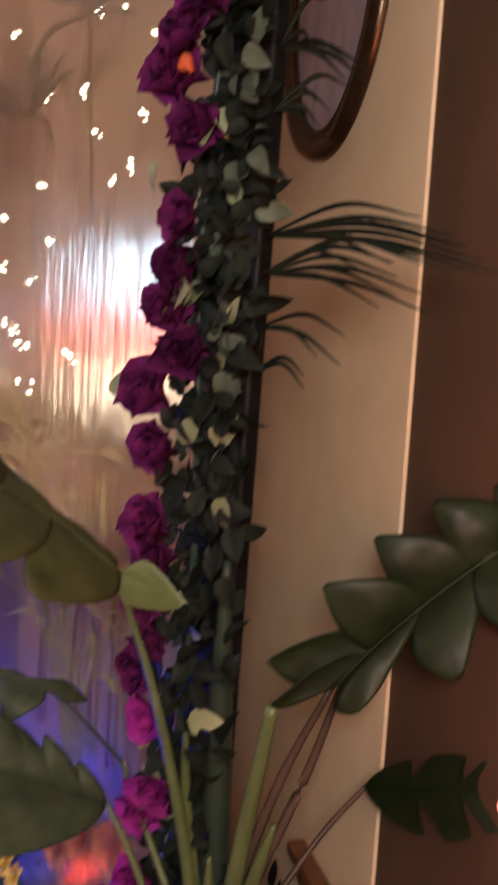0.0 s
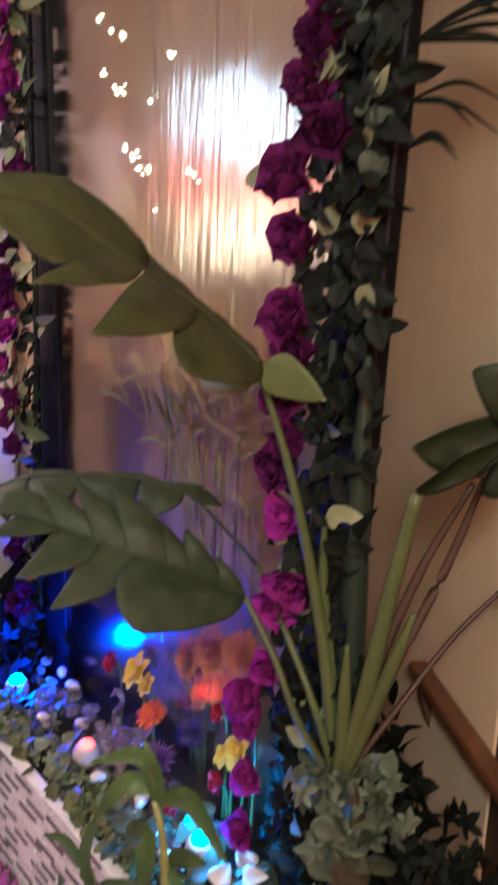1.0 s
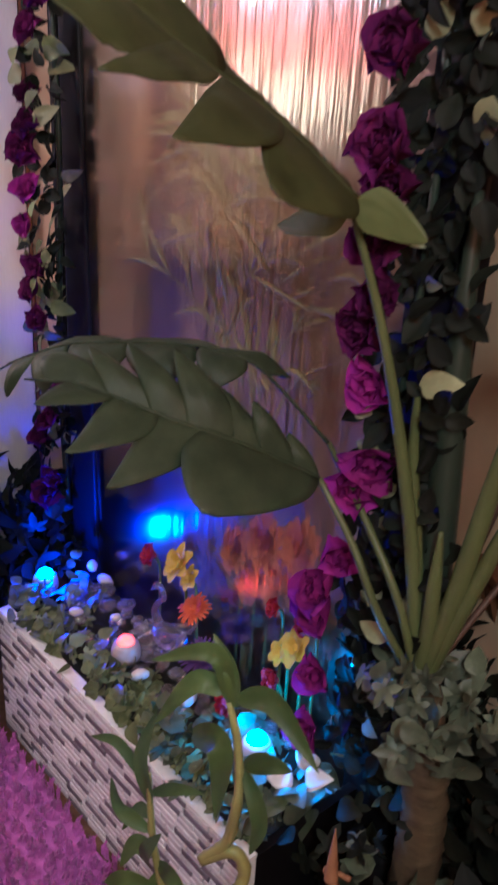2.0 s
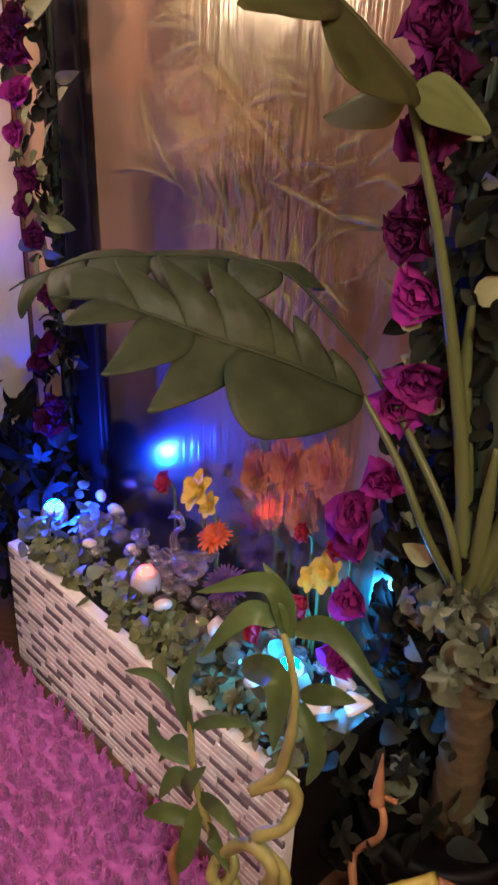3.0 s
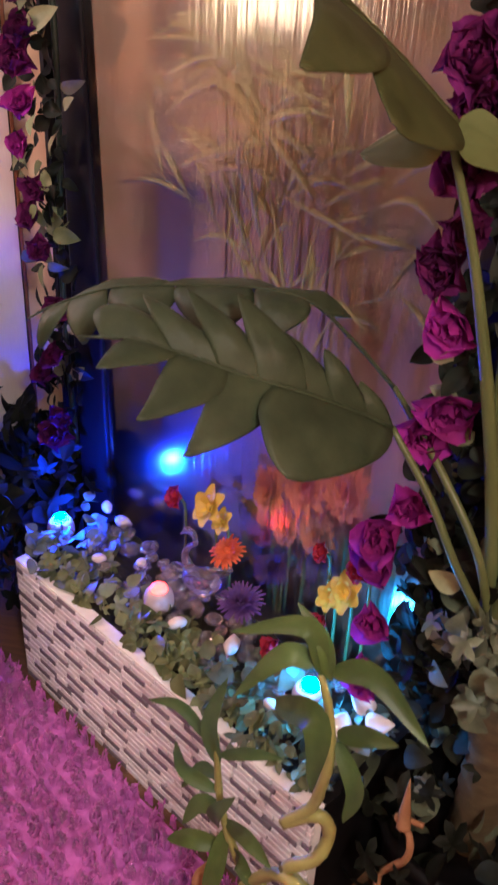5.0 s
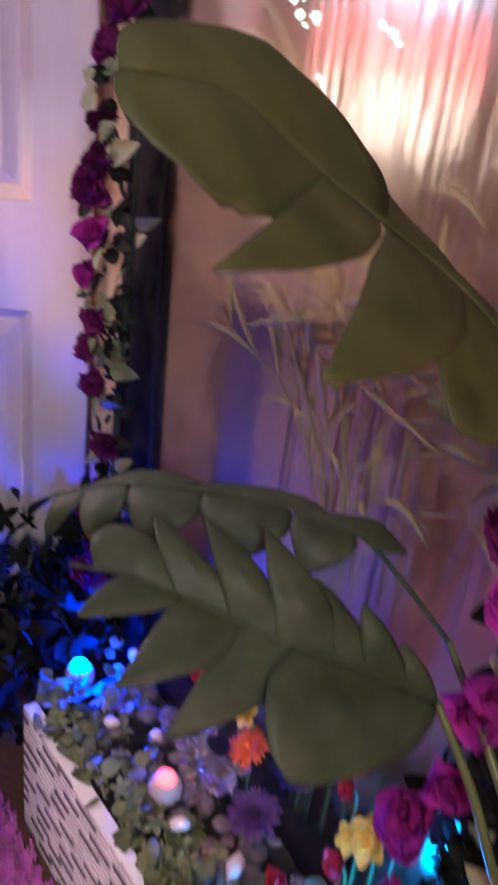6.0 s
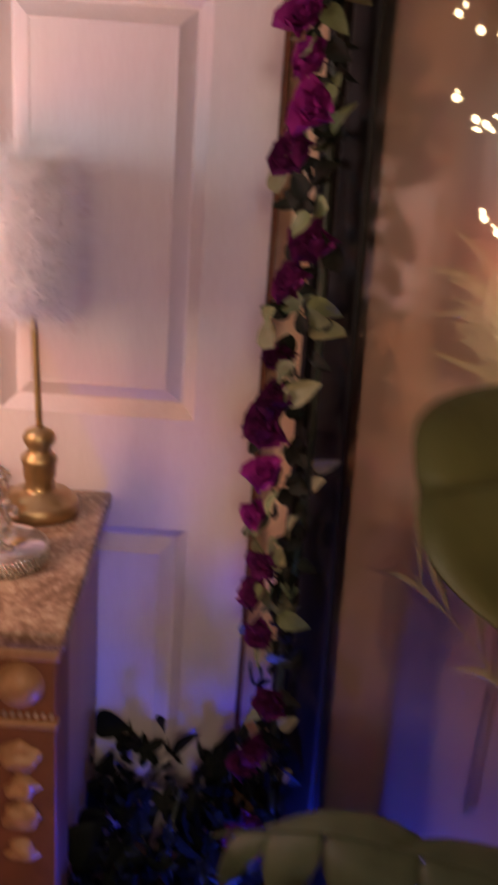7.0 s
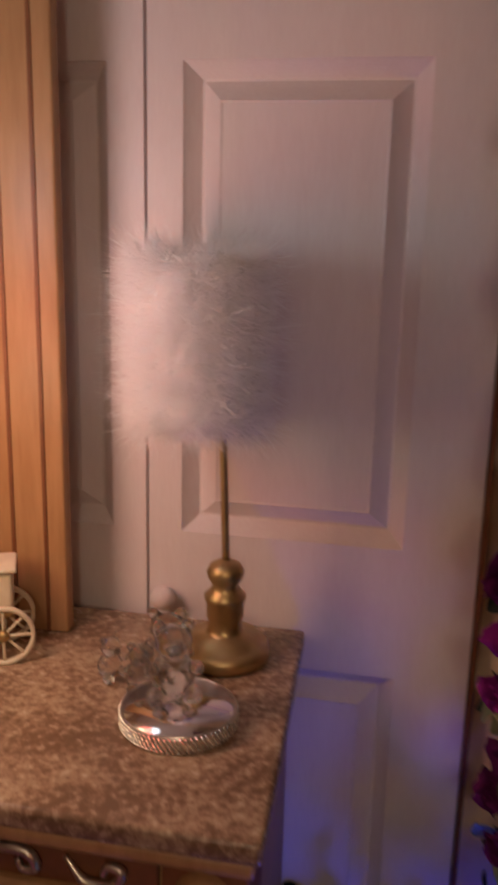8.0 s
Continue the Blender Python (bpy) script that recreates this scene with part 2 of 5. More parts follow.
def plain_mirror(name, colour, rough):
    m = mat(name, colour, tuple(v * 0.95 for v in colour), rough, 20, metal=1.0)
    return m


M_MIRROR = plain_mirror("silvered_glass", (0.88, 0.86, 0.86), 0.12)
# mauve print colour raised to carry the brightness of its reflection
M_PICTURE = mat("reflection_pale_print", (0.56, 0.43, 0.50), (0.36, 0.27, 0.36), 0.12, 9, 0.0, stretch=(2.5, 1, 1))
M_OVAL = mat("dark_bronze_frame", (0.10, 0.055, 0.03), (0.04, 0.02, 0.012), 0.22, 40, 0.2, metal=0.7)

# ---------------------------------------------------------------- mesh helpers
def mesh_of(bm, name, material, smooth=True):
    me = bpy.data.meshes.new(name)
    bm.normal_update()
    bm.to_mesh(me)
    bm.free()
    me.materials.append(material)
    if smooth:
        me.polygons.foreach_set("use_smooth", [True] * len(me.polygons))
    return me


def thing(name, m, label, category, group="", kind=""):
    ob = new(name)
    ob.empty_display_size = 0.05
    ob.matrix_basis = m
    return tagged(ob, label, category, group, kind)


def part(name, bm, material, parent, label="", smooth=True, m=None):
    ob = new(name, mesh_of(bm, name, material, smooth))
    ob.parent = parent
    if m is not None:
        ob.matrix_basis = m
    return tagged(ob, label)


def share(name, data, parent, m, label=""):
    ob = new(name, data)
    ob.parent = parent
    ob.matrix_basis = m
    return tagged(ob, label)


def setting(name, bm, material, m=Matrix(), label="", category="", smooth=False):
    ob = new(name, mesh_of(bm, name, material, smooth))
    ob.matrix_basis = m
    return tagged(ob, label, category, kind="structure")


def add_box(bm, x0, x1, y0, y1, z0, z1, bevel=0.0):
    r = bmesh.ops.create_cube(bm, size=1, matrix=Matrix.LocRotScale(((x0 + x1) / 2, (y0 + y1) / 2, (z0 + z1) / 2), None, (x1 - x0, y1 - y0, z1 - z0)))
    if bevel:
        edges = list({e for v in r["verts"] for e in v.link_edges})
        bmesh.ops.bevel(bm, geom=edges, offset=bevel, segments=2, affect="EDGES", profile=0.6)
    return bm


def box(*a, **k):
    return add_box(bmesh.new(), *a, **k)


def lathe(profile, n=32):
    """A turned body from (radius, height) pairs."""
    bm = bmesh.new()
    rings = []
    for r, z in profile:
        rings.append([bm.verts.new((r * math.cos(2 * math.pi * i / n), r * math.sin(2 * math.pi * i / n), z)) for i in range(n)] if r > 1e-5 else [bm.verts.new((0, 0, z))])
    for a, b in zip(rings, rings[1:]):
        for i in range(n):
            j = (i + 1) % n
            q = [a[i % len(a)], a[j % len(a)], b[j % len(b)], b[i % len(b)]]
            q = list(dict.fromkeys(q))
            if len(q) > 2:
                bm.faces.new(q)
    return bm


def spline(pts, n):
    """Catmull-Rom through the points, n samples."""
    p = [Vector(q) for q in pts]
    p = [p[0] * 2 - p[1]] + p + [p[-1] * 2 - p[-2]]
    out = []
    for i in range(n):
        f = i / (n - 1) * (len(p) - 3)
        k = min(int(f), len(p) - 4)
        t = f - k
        a, b, c, d = p[k:k + 4]
        out.append(0.5 * (2 * b + (c - a) * t + (2 * a - 5 * b + 4 * c - d) * t * t + (3 * b - a - 3 * c + d) * t ** 3))
    return out


def add_tube(bm, pts, radii, n=24, sides=8, knobs=0.0):
    c = spline(pts, n)
    up = Vector((0.31, 0.2, 0.93))
    rings = []
    for i, p in enumerate(c):
        d = (c[min(i + 1, n - 1)] - c[max(i - 1, 0)]).normalized()
        a = d.cross(up)
        if a.length < 1e-3:
            a = d.cross(Vector((1, 0, 0)))
        a.normalize()
        b = d.cross(a)
        f = i / (n - 1) * (len(radii) - 1)
        k = min(int(f), len(radii) - 2)
        r = radii[k] + (radii[k + 1] - radii[k]) * (f - k)
        r *= 1 + (knobs if i % 6 == 0 else 0)
        rings.append([bm.verts.new(p + a * r * math.cos(2 * math.pi * s / sides) + b * r * math.sin(2 * math.pi * s / sides)) for s in range(sides)])
    for q, w in zip(rings, rings[1:]):
        for s in range(sides):
            bm.faces.new((q[s], q[(s + 1) % sides], w[(s + 1) % sides], w[s]))
    bm.faces.new(rings[0][::-1])
    bm.faces.new(rings[-1])
    return bm


def tube(pts, radii, **k):
    return add_tube(bmesh.new(), pts, radii, **k)


def blob(rx, ry, rz, seed=0, amount=0.15, sub=2):
    bm = bmesh.new()
    bmesh.ops.create_icosphere(bm, subdivisions=sub, radius=1)
    for v in bm.verts:
        k = 1 + amount * noise.noise(v.co * 1.3 + Vector((seed * 3.1, seed, 0)))
        v.co = Vector((v.co.x * rx * k, v.co.y * ry * k, v.co.z * rz * k))
    return bm


def leaf_grid(length, width, curl=0.2, fold=0.3, tip=1.0, seg=7):
    """A small leaf with a folded midrib that bends along its length; along +y, face up."""
    bm = bmesh.new()
    rows = []
    for i in range(seg + 1):
        s = i / seg
        w = width * 0.5 * (math.sin(math.pi * s ** (0.75 * tip)) ** 0.8 if 0 < s < 1 else 0.02)
        z = -curl * length * s * s
        rows.append([bm.verts.new((k * w, s * length, z + abs(k) * w * fold - 0.25 * fold * w * k * k)) for k in (-1, -0.5, 0, 0.5, 1)])
    for a, b in zip(rows, rows[1:]):
        for k in range(4):
            bm.faces.new((a[k], a[k + 1], b[k + 1], b[k]))
    return bm


def rose_bm(r, seed, petals=20):
    """An open silk rose: whorls of cupped, ruffled petals; opens along +z."""
    rg = random.Random(seed)
    bm = bmesh.new()
    heart = bm.verts.new((0, 0, 0))
    for k in range(petals):
        f = k / (petals - 1)
        ang = k * 2.4 + rg.uniform(-0.2, 0.2)
        open_ = 0.08 + 0.86 * f
        L, W = r * (0.62 + 0.42 * f) * rg.uniform(0.85, 1.12), r * (0.5 + 0.66 * f)
        base = Matrix.Rotation(ang, 4, "Z") @ Matrix.Translation((0.04 * r, 0, -0.1 * r * f)) @ Matrix.Rotation(open_, 4, "Y")
        rows = []
        for i in range(5):
            s = i / 4
            if i == 0:
                rows.append([heart] * 5)
                continue
            w = W * (0.22 + 0.86 * math.sin(math.pi * min(1, 0.12 + 0.82 * s)))
            row = []
            for j in range(5):
                q = (j - 2) / 2
                out = 0.42 * W * q * q * (1 - 0.3 * s) - 0.35 * L * f * max(0, s - 0.6) ** 1.2
                ruff = 0.15 * r * s * math.sin(5 * q + k * 1.7) * (0.4 + f)
                row.append(bm.verts.new(base @ Vector((-out + ruff, q * w * 0.5, s * L))))
            rows.append(row)
        for a, b in zip(rows, rows[1:]):
            for j in range(4):
                bm.faces.new(list(dict.fromkeys((a[j], a[j + 1], b[j + 1], b[j]))))
    return bm


def daisy_bm(r, n, seed, cup=0.25, width=0.3, rows=2):
    rg = random.Random(seed)
    bm = bmesh.new()
    heart = bm.verts.new((0, 0, 0))
    for ring in range(rows):
        rr = r * (1 - 0.28 * ring)
        for k in range(n):
            a = 2 * math.pi * (k + 0.5 * ring) / n + rg.uniform(-0.05, 0.05)
            L = rr * rg.uniform(0.88, 1.05)
            w = rr * width
            tilt = cup + 0.35 * ring + rg.uniform(-0.1, 0.1)
            cols = [[heart] * 3]
            for i in range(5):
                s = 0.1 + 0.9 * i / 4
                h = L * (math.sin(tilt) * s - 0.25 * s * s * (1 - 0.5 * ring))
                hw = w * 0.5 * math.sin(math.pi * (0.12 + 0.8 * s)) + 0.0008
                p = Vector((math.cos(a), math.sin(a), 0)) * L * s * math.cos(tilt) + Vector((0, 0, h))
                side = Vector((-math.sin(a), math.cos(a), 0)) * hw
                cols.append([bm.verts.new(p - side + Vector((0, 0, 0.25 * hw))), bm.verts.new(p), bm.verts.new(p + side + Vector((0, 0, 0.25 * hw)))])
            for q, t in zip(cols, cols[1:]):
                for j in range(2):
                    bm.faces.new(list(dict.fromkeys((q[j], q[j + 1], t[j + 1], t[j]))))
    return bm


def facing(at, direction, spin=0.0, size=1.0):
    """A pose at a place whose z axis points along direction."""
    q = Vector(direction).normalized().to_track_quat("Z", "Y").to_matrix().to_4x4()
    return Matrix.Translation(at) @ q @ Matrix.Rotation(spin, 4, "Z") @ Matrix.Scale(size, 4)


def big_leaf(mid, sides, widths, cuts, sweep=0.10, n=132, droop=0.25, folds=0.0, env=(0.75, 0.7)):
    """A large leaf along a midrib. sides: the way each half spreads; widths: half widths; cuts: per half (s, half breadth, depth)."""
    c = spline(mid, n + 1)
    bm = bmesh.new()
    m = 7
    axis = (Vector(mid[-1]) - Vector(mid[0])).normalized()
    centre = [bm.verts.new(p) for p in c]
    for h in range(2):
        side = Vector(sides[h])
        side = (side - axis * side.dot(axis)).normalized()
        lift = axis.cross(side).normalized() * (1 if h == 0 else -1)
        prev = None
        cols = []
        for i in range(n + 1):
            s = i / n
            ex, ep = env[2 * h:2 * h + 2] if len(env) == 4 else env
            w = widths[h] * (math.sin(math.pi * min(1, s ** ex * 0.985 + 0.012)) ** ep)
            edges = [0.0] + [k[0] for k in cuts[h]] + [1.0]
            k = max(i_ for i_, e in enumerate(edges[:-1]) if e <= s)
            q = (s - edges[k]) / (edges[k + 1] - edges[k]) * 2 - 1
            if cuts[h]:
                w *= 1 - 0.30 * abs(q) ** 3 * (0.5 if 0 < k < len(edges) - 2 else 0.4)
            for cs, cb, cd in cuts[h]:
                d = abs(s - cs) / cb
                if d < 1:
                    w *= 1 - cd * (1 - d ** 1.6)
            col = [centre[i]]
            for j in range(1, m + 1):
                f = j / m
                p = c[i] + side * w * f + axis * sweep * (w / max(widths)) * f ** 1.5
                p += lift * (-droop * w * f * f - folds * 0.075 * widths[h] * f * (q * q + 0.5 * q))
                p += lift * 0.0011 * min(1, 4 * f * (1.02 - f)) * math.sin(s * 120 - 9 * f) * 0.5
                p += Vector((0, 0, 0.05 * widths[h] * f * noise.noise(p * 14)))
                col.append(bm.verts.new(p))
            cols.append(col)
        for a, b in zip(cols, cols[1:]):
            for j in range(m):
                q = (a[j], a[j + 1], b[j + 1], b[j])
                bm.faces.new(q if h == 0 else q[::-1])
    return bm


def lobed_leaf(mid, lobes, nu=16, nv=10):
    """A large split leaf: lobes run out from stretches of one midrib. Each lobe: start and end along the rib, tip, arch, bluntness, fold, belly, hook of its line."""
    c = spline(mid, 161)
    bm = bmesh.new()
    for s0, s1, tip, arch, blunt, fold, belly, hook in lobes:
        at = [c[min(160, int(round(160 * (s0 + (s1 - s0) * j / nv))))] for j in range(nv + 1)]
        root = (at[0] + at[-1]) / 2
        out = Vector(tip) - root
        axis = at[-1] - at[0]
        nrm = axis.cross(out).normalized()
        nrm = nrm if nrm.z > 0 else -nrm
        rows = []
        for i in range(nu + 1):
            u = i / nu
            w = max(0.02, 1 - u ** blunt) ** 0.62 * (1 + belly * math.sin(math.pi * u))
            cen = root + out * u + nrm * (4 * arch * u * (1 - u) * out.length) - axis.normalized() * (4 * hook * u * (1 - u) * out.length)
            row = []
            for j in range(nv + 1):
                v = 2 * j / nv - 1
                p = cen + (at[j] - root) * w
                p -= nrm * fold * axis.length * w * (v * v - 0.35) * min(1, 2.5 * u)
                p += nrm * (0.0007 * math.sin(v * 21 + u * 5) * min(1, 3 * u) * (1 - u) + 0.0045 * min(1, 2 * u) * noise.noise(p * 26))
                row.append(bm.verts.new(p))
            rows.append(row)
        for a, b in zip(rows, rows[1:]):
            for j in range(nv):
                bm.faces.new((a[j], a[j + 1], b[j + 1], b[j]))
    bmesh.ops.remove_doubles(bm, verts=bm.verts[:], dist=0.0004)
    bmesh.ops.recalc_face_normals(bm, faces=bm.faces[:])
    return bm


def ribbon_leaf(pts, width, fold=0.25, n=14):
    """A strap leaf that follows a bent line, widest before its middle, folded along its rib."""
    c = spline(pts, n + 1)
    bm = bmesh.new()
    rows = []
    for i, p in enumerate(c):
        d = (c[min(i + 1, n)] - c[max(i - 1, 0)]).normalized()
        side = d.cross(Vector((0.25, -0.75, 0.6))).normalized()
        up = side.cross(d)
        f = i / n
        w = width * 0.5 * (math.sin(math.pi * min(1, 0.06 + 0.94 * f ** 0.8)) ** 0.75 + 0.03)
        rows.append([bm.verts.new(p + side * k * w + up * (abs(k) * fold * w)) for k in (-1, -0.5, 0, 0.5, 1)])
    for a, b in zip(rows, rows[1:]):
        for k in range(4):
            bm.faces.new((a[k], a[k + 1], b[k + 1], b[k]))
    return bm


def scatter_leaves(parent, data, count, place, rg, size=(0.8, 1.2), name="leaf", flat=0.6, toward=(0, -1, 0.3)):
    for k in range(count):
        at = place(rg)
        at = Vector(at)
        if any((parent.matrix_basis @ at - led - Vector((0, 0, 0.02))).length < 0.045 for led in (LED_FAR, LED_MID, LED_NEAR)):
            continue
        d = Vector(toward) + Vector((rg.uniform(-1, 1), rg.uniform(-1, 1), rg.uniform(-1, 1))) * flat
        share(name, data[k % len(data)], parent, facing(at, d, rg.uniform(0, 6.28), rg.uniform(*size)))


# ---------------------------------------------------------------- the room
def wall_box(name, m, x0, x1, y0, y1, z0, z1, material, label):
    return setting(name, box(x0, x1, y0, y1, z0, z1), material, m, label, "wall")


setting("floor", box(-3.4, 3.0, -2.6, 4.2, -0.12, 0.0), M_FLOOR, Matrix(), "dark brown wooden floor", "floor")
setting("ceiling", box(-3.4, 3.0, -2.6, 4.2, 2.45, 2.55), M_CEIL, Matrix(), "plain off-white ceiling", "ceiling")
# the door wall: solid at both sides of the closet opening and above it
bm = box(0.124, 0.905, 0.012, 0.13, 0, 2.45)
add_box(bm, -0.94, 0.124, 0.012, 0.13, 2.06, 2.45)
add_box(bm, -2.3, -0.94, 0.012, 0.13, 0, 2.45)
setting("wall_north", bm, M_WALL, DOOR, "warm beige painted wall round the closet", "wall")
wall_box("closet_back", DOOR, -0.94, 0.135, 0.5, 0.56, 0, 2.45, M_DARK, "dark back wall of the closet")
bm = box(-1.0, 0.415, 0.0, 0.12, 0, 2.45)
for v in bm.verts:
    v.co.x += (0.065 * (1.50 - v.co.z)) * (v.co.x > 0)
setting("wall_east", bm, M_WALL, WALL, "warm peach painted wall with a leaning edge", "wall")
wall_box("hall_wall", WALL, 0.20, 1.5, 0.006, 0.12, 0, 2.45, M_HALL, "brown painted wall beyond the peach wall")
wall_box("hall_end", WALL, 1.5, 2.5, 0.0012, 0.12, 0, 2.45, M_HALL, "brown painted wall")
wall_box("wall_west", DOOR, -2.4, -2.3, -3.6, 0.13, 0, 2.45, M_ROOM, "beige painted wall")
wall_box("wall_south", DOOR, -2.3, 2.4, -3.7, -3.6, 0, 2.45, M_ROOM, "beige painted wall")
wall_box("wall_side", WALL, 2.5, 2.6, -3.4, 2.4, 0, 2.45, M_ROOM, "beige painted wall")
setting("trim", box(0.116, 0.1235, -0.004, 0.03, 0, 2.06, bevel=0.002), M_WOODD, DOOR, "dark narrow edge strip of the door opening", "trim")
setting("baseboard", box(0.14, 0.90, -0.004, 0.012, 0, 0.09, bevel=0.003), M_DOOR, DOOR, "white painted baseboard", "baseboard")

# unseen floor lamp, added behind the viewpoint to light the corner
cl = thing("added_floor_lamp", pose(0.32, -0.16, 0), "unseen tall brass floor lamp with a warm glowing shade, added as room light", "floor lamp")
sh = part("shade", lathe([(0.10, 1.64), (0.16, 1.64), (0.12, 1.88), (0.11, 1.88)], 32), M_LAMPGLOW, cl)
sh.visible_shadow = False
part("pole", tube([(0, 0, 0.02), (0, 0, 0.9), (0, 0, 1.63)], [0.012, 0.010], n=8), M_BRASS, cl)
part("foot", lathe([(0, 0), (0.13, 0), (0.13, 0.015), (0.02, 0.03), (0, 0.03)]), M_BRASS, cl)


# ---------------------------------------------------------------- closet doors
def raised_panel(bm, x0, x1, z0, z1):
    prof = [(0.0, 0.0), (0.002, 0.003), (0.023, 0.024), (0.026, 0.024), (0.054, 0.003), (0.057, 0.0045)]
    loops = [[bm.verts.new(p) for p in ((x0 + o, y, z0 + o), (x1 - o, y, z0 + o), (x1 - o, y, z1 - o), (x0 + o, y, z1 - o))] for o, y in prof]
    for a, b in zip(loops, loops[1:]):
        for i in range(4):
            bm.faces.new((a[i], a[(i + 1) % 4], b[(i + 1) % 4], b[i]))
    bm.faces.new(loops[-1])


def door_leaf(name, x0, x1, px0, px1, knob):
    d = thing(name, DOOR, "white painted panelled folding closet door, closed", "door", "closet doors", "structure")
    rows = [(0.16, 0.788), (1.004, 1.704), (1.80, 1.96)]
    bm = bmesh.new()
    zs = [0.012] + [v for r in rows for v in r] + [2.05]
    add_box(bm, x0, px0, 0, 0.034, 0.012, 2.05)
    add_box(bm, px1, x1, 0, 0.034, 0.012, 2.05)
    for a, b in zip(zs[0::2], zs[1::2]):
        add_box(bm, px0, px1, 0, 0.034, a, b)
    part("door_frame", bm, M_DOOR, d, smooth=False)
    for a, b in rows:
        bm = bmesh.new()
        raised_panel(bm, px0, px1, a, b)
        part("panel", bm, M_DOOR, d, smooth=False)
    if knob:
        part("knob", lathe([(0.009, 0.0), (0.010, 0.008), (0.016, 0.014), (0.0195, 0.022), (0.0185, 0.031), (0.011, 0.038), (0.0, 0.040)], 24), M_DOOR, d,
             "round white knob", m=pose(-0.372, 0, 0.897, 90, 0, 0))


door_leaf("door_1", -0.402, 0.113, -0.348, 0.0, True)
door_leaf("door_2", -0.925, -0.407, -0.81, -0.462, False)

# ---------------------------------------------------------------- corner water panel
panel = thing("water_wall", MIR, "tall black framed mirror pane with water streaks", "water wall")
bm = bmesh.new()
bm.faces.new([bm.verts.new(p) for p in ((-0.135, 0.0, 0.2), (0.690, 0.0, 0.2), (0.690, 0.0, 2.2), (-0.135, 0.0, 2.2))])
part("pane", bm, M_WATER, panel, "rippled mirror glass with running water", smooth=False).visible_shadow = False
part("backing", box(-0.30, 0.60, 0.165, 0.177, 0.0, 2.3), M_BACK, panel, "brown backing board", smooth=False)
for x0, x1 in ((-0.155, -0.060), (0.672, 0.768)):
    bm = box(x0, x1, -0.008, 0.020, 0, 2.3, bevel=0.006)
    if x0 < 0:
        # the old left upright narrows towards its top
        for v in bm.verts:
            v.co.x += (0.016 - 0.034 * v.co.z) * (v.co.x > -0.10)
    part("post", bm, M_BLACK, panel, "black lacquered upright")
part("side_board", box(-0.312, -0.30, 0.060, 0.177, 0, 2.3), M_BLACK, panel, smooth=False)
bm = bmesh.new()
q = [(0.690, 0.021), (0.705, 0.021), (0.612, 0.176), (0.600, 0.165)]
lo, hi = [bm.verts.new((x, y, 0)) for x, y in q], [bm.verts.new((x, y, 2.3)) for x, y in q]
for k in range(4):
    bm.faces.new((lo[k], lo[(k + 1) % 4], hi[(k + 1) % 4], hi[k]))
bm.faces.new(lo[::-1])
bm.faces.new(hi)
part("side_board", bm, M_BLACK, panel, smooth=False)
part("top_rail", box(-0.155, 0.768, -0.008, 0.020, 2.2, 2.32, bevel=0.006), M_BLACK, panel)
part("sill", box(-0.060, 0.672, -0.007, 0.165, 0.0, 0.20, bevel=0.004), M_BLACK, panel)

# fairy lights strung behind the pane
lights = thing("string_lights", MIR, "warm white fairy lights on thin wire", "string lights")
BULBS = [(0.015, 1.934), (0.263, 1.939), (0.338, 1.931), (0.123, 1.815), (0.232, 1.82), (0.002, 1.813), (0.39, 1.776), (0.269, 1.753), (0.368, 1.695), (0.321, 1.67), (0.113, 1.668), (-0.009, 1.613), (0.146, 1.569), (0.085, 1.496), (-0.015, 1.517), (0.031, 1.396), (0.048, 1.378), (0.105, 1.307), (0.223, 1.374), (0.417, 1.889), (0.204, 1.38), (0.004, 1.411), (0.083, 1.38), (0.054, 1.307), (0.097, 1.291), (-0.09, 1.644), (-0.046, 1.622), (-0.075, 1.548), (-0.034, 1.523)]
bulb = mesh_of(blob(0.0036, 0.0036, 0.0046, 1, 0.1, 2), "bulb", M_BULB)
order = sorted(BULBS, key=lambda p: (round(p[0] / 0.14), -p[1]))
for x, z in BULBS:
    share("bulb", bulb, lights, pose(x, 0.11, z))
    # two smaller glowing copies imitate the sparkle round each bulb
    for k in range(2):
        share("bulb", bulb, lights, pose(x + random.uniform(-0.014, 0.014), 0.115, z + random.uniform(-0.012, 0.012)) @ Matrix.Scale(random.uniform(0.35, 0.7), 4))
bm = bmesh.new()
for col in sorted({round(p[0] / 0.14) for p in BULBS}):
    pts = [p for p in order if round(p[0] / 0.14) == col]
    way = [(pts[0][0], 0.118, 2.19)] + [(x + 0.004, 0.118, z) for x, z in pts] + [(pts[-1][0], 0.12, pts[-1][1] - 0.03)]
    add_tube(bm, way, [0.0007, 0.0007], n=5 * len(way), sides=4)
part("wire", bm, M_WIRE, lights)

# ---------------------------------------------------------------- tiled planter box
X0, X1, YF, H = -0.019, 0.718, -0.253, 0.285
planter = thing("planter_box", MIR, "low planter faced with white and grey strip mosaic", "planter")
bm = box(X0, X1, YF + 0.006, YF + 0.022, 0.0, H - 0.002)
add_box(bm, X0 + 0.016, X1 - 0.016, -0.04, -0.028, 0.0, H - 0.03)
part("front_board", bm, M_GROUT, planter, smooth=False)
# ends coloured black to stand for the dark shadow beside the planter
for x in (X0, X1 - 0.016):
    part("end_board", box(x, x + 0.016, YF + 0.022, -0.028, 0.0, H - 0.002), M_BLACK, planter, "end board, black in place of the shade on it", smooth=False)
bm = bmesh.new()
bmesh.ops.create_grid(bm, x_segments=60, y_segments=22, size=1)
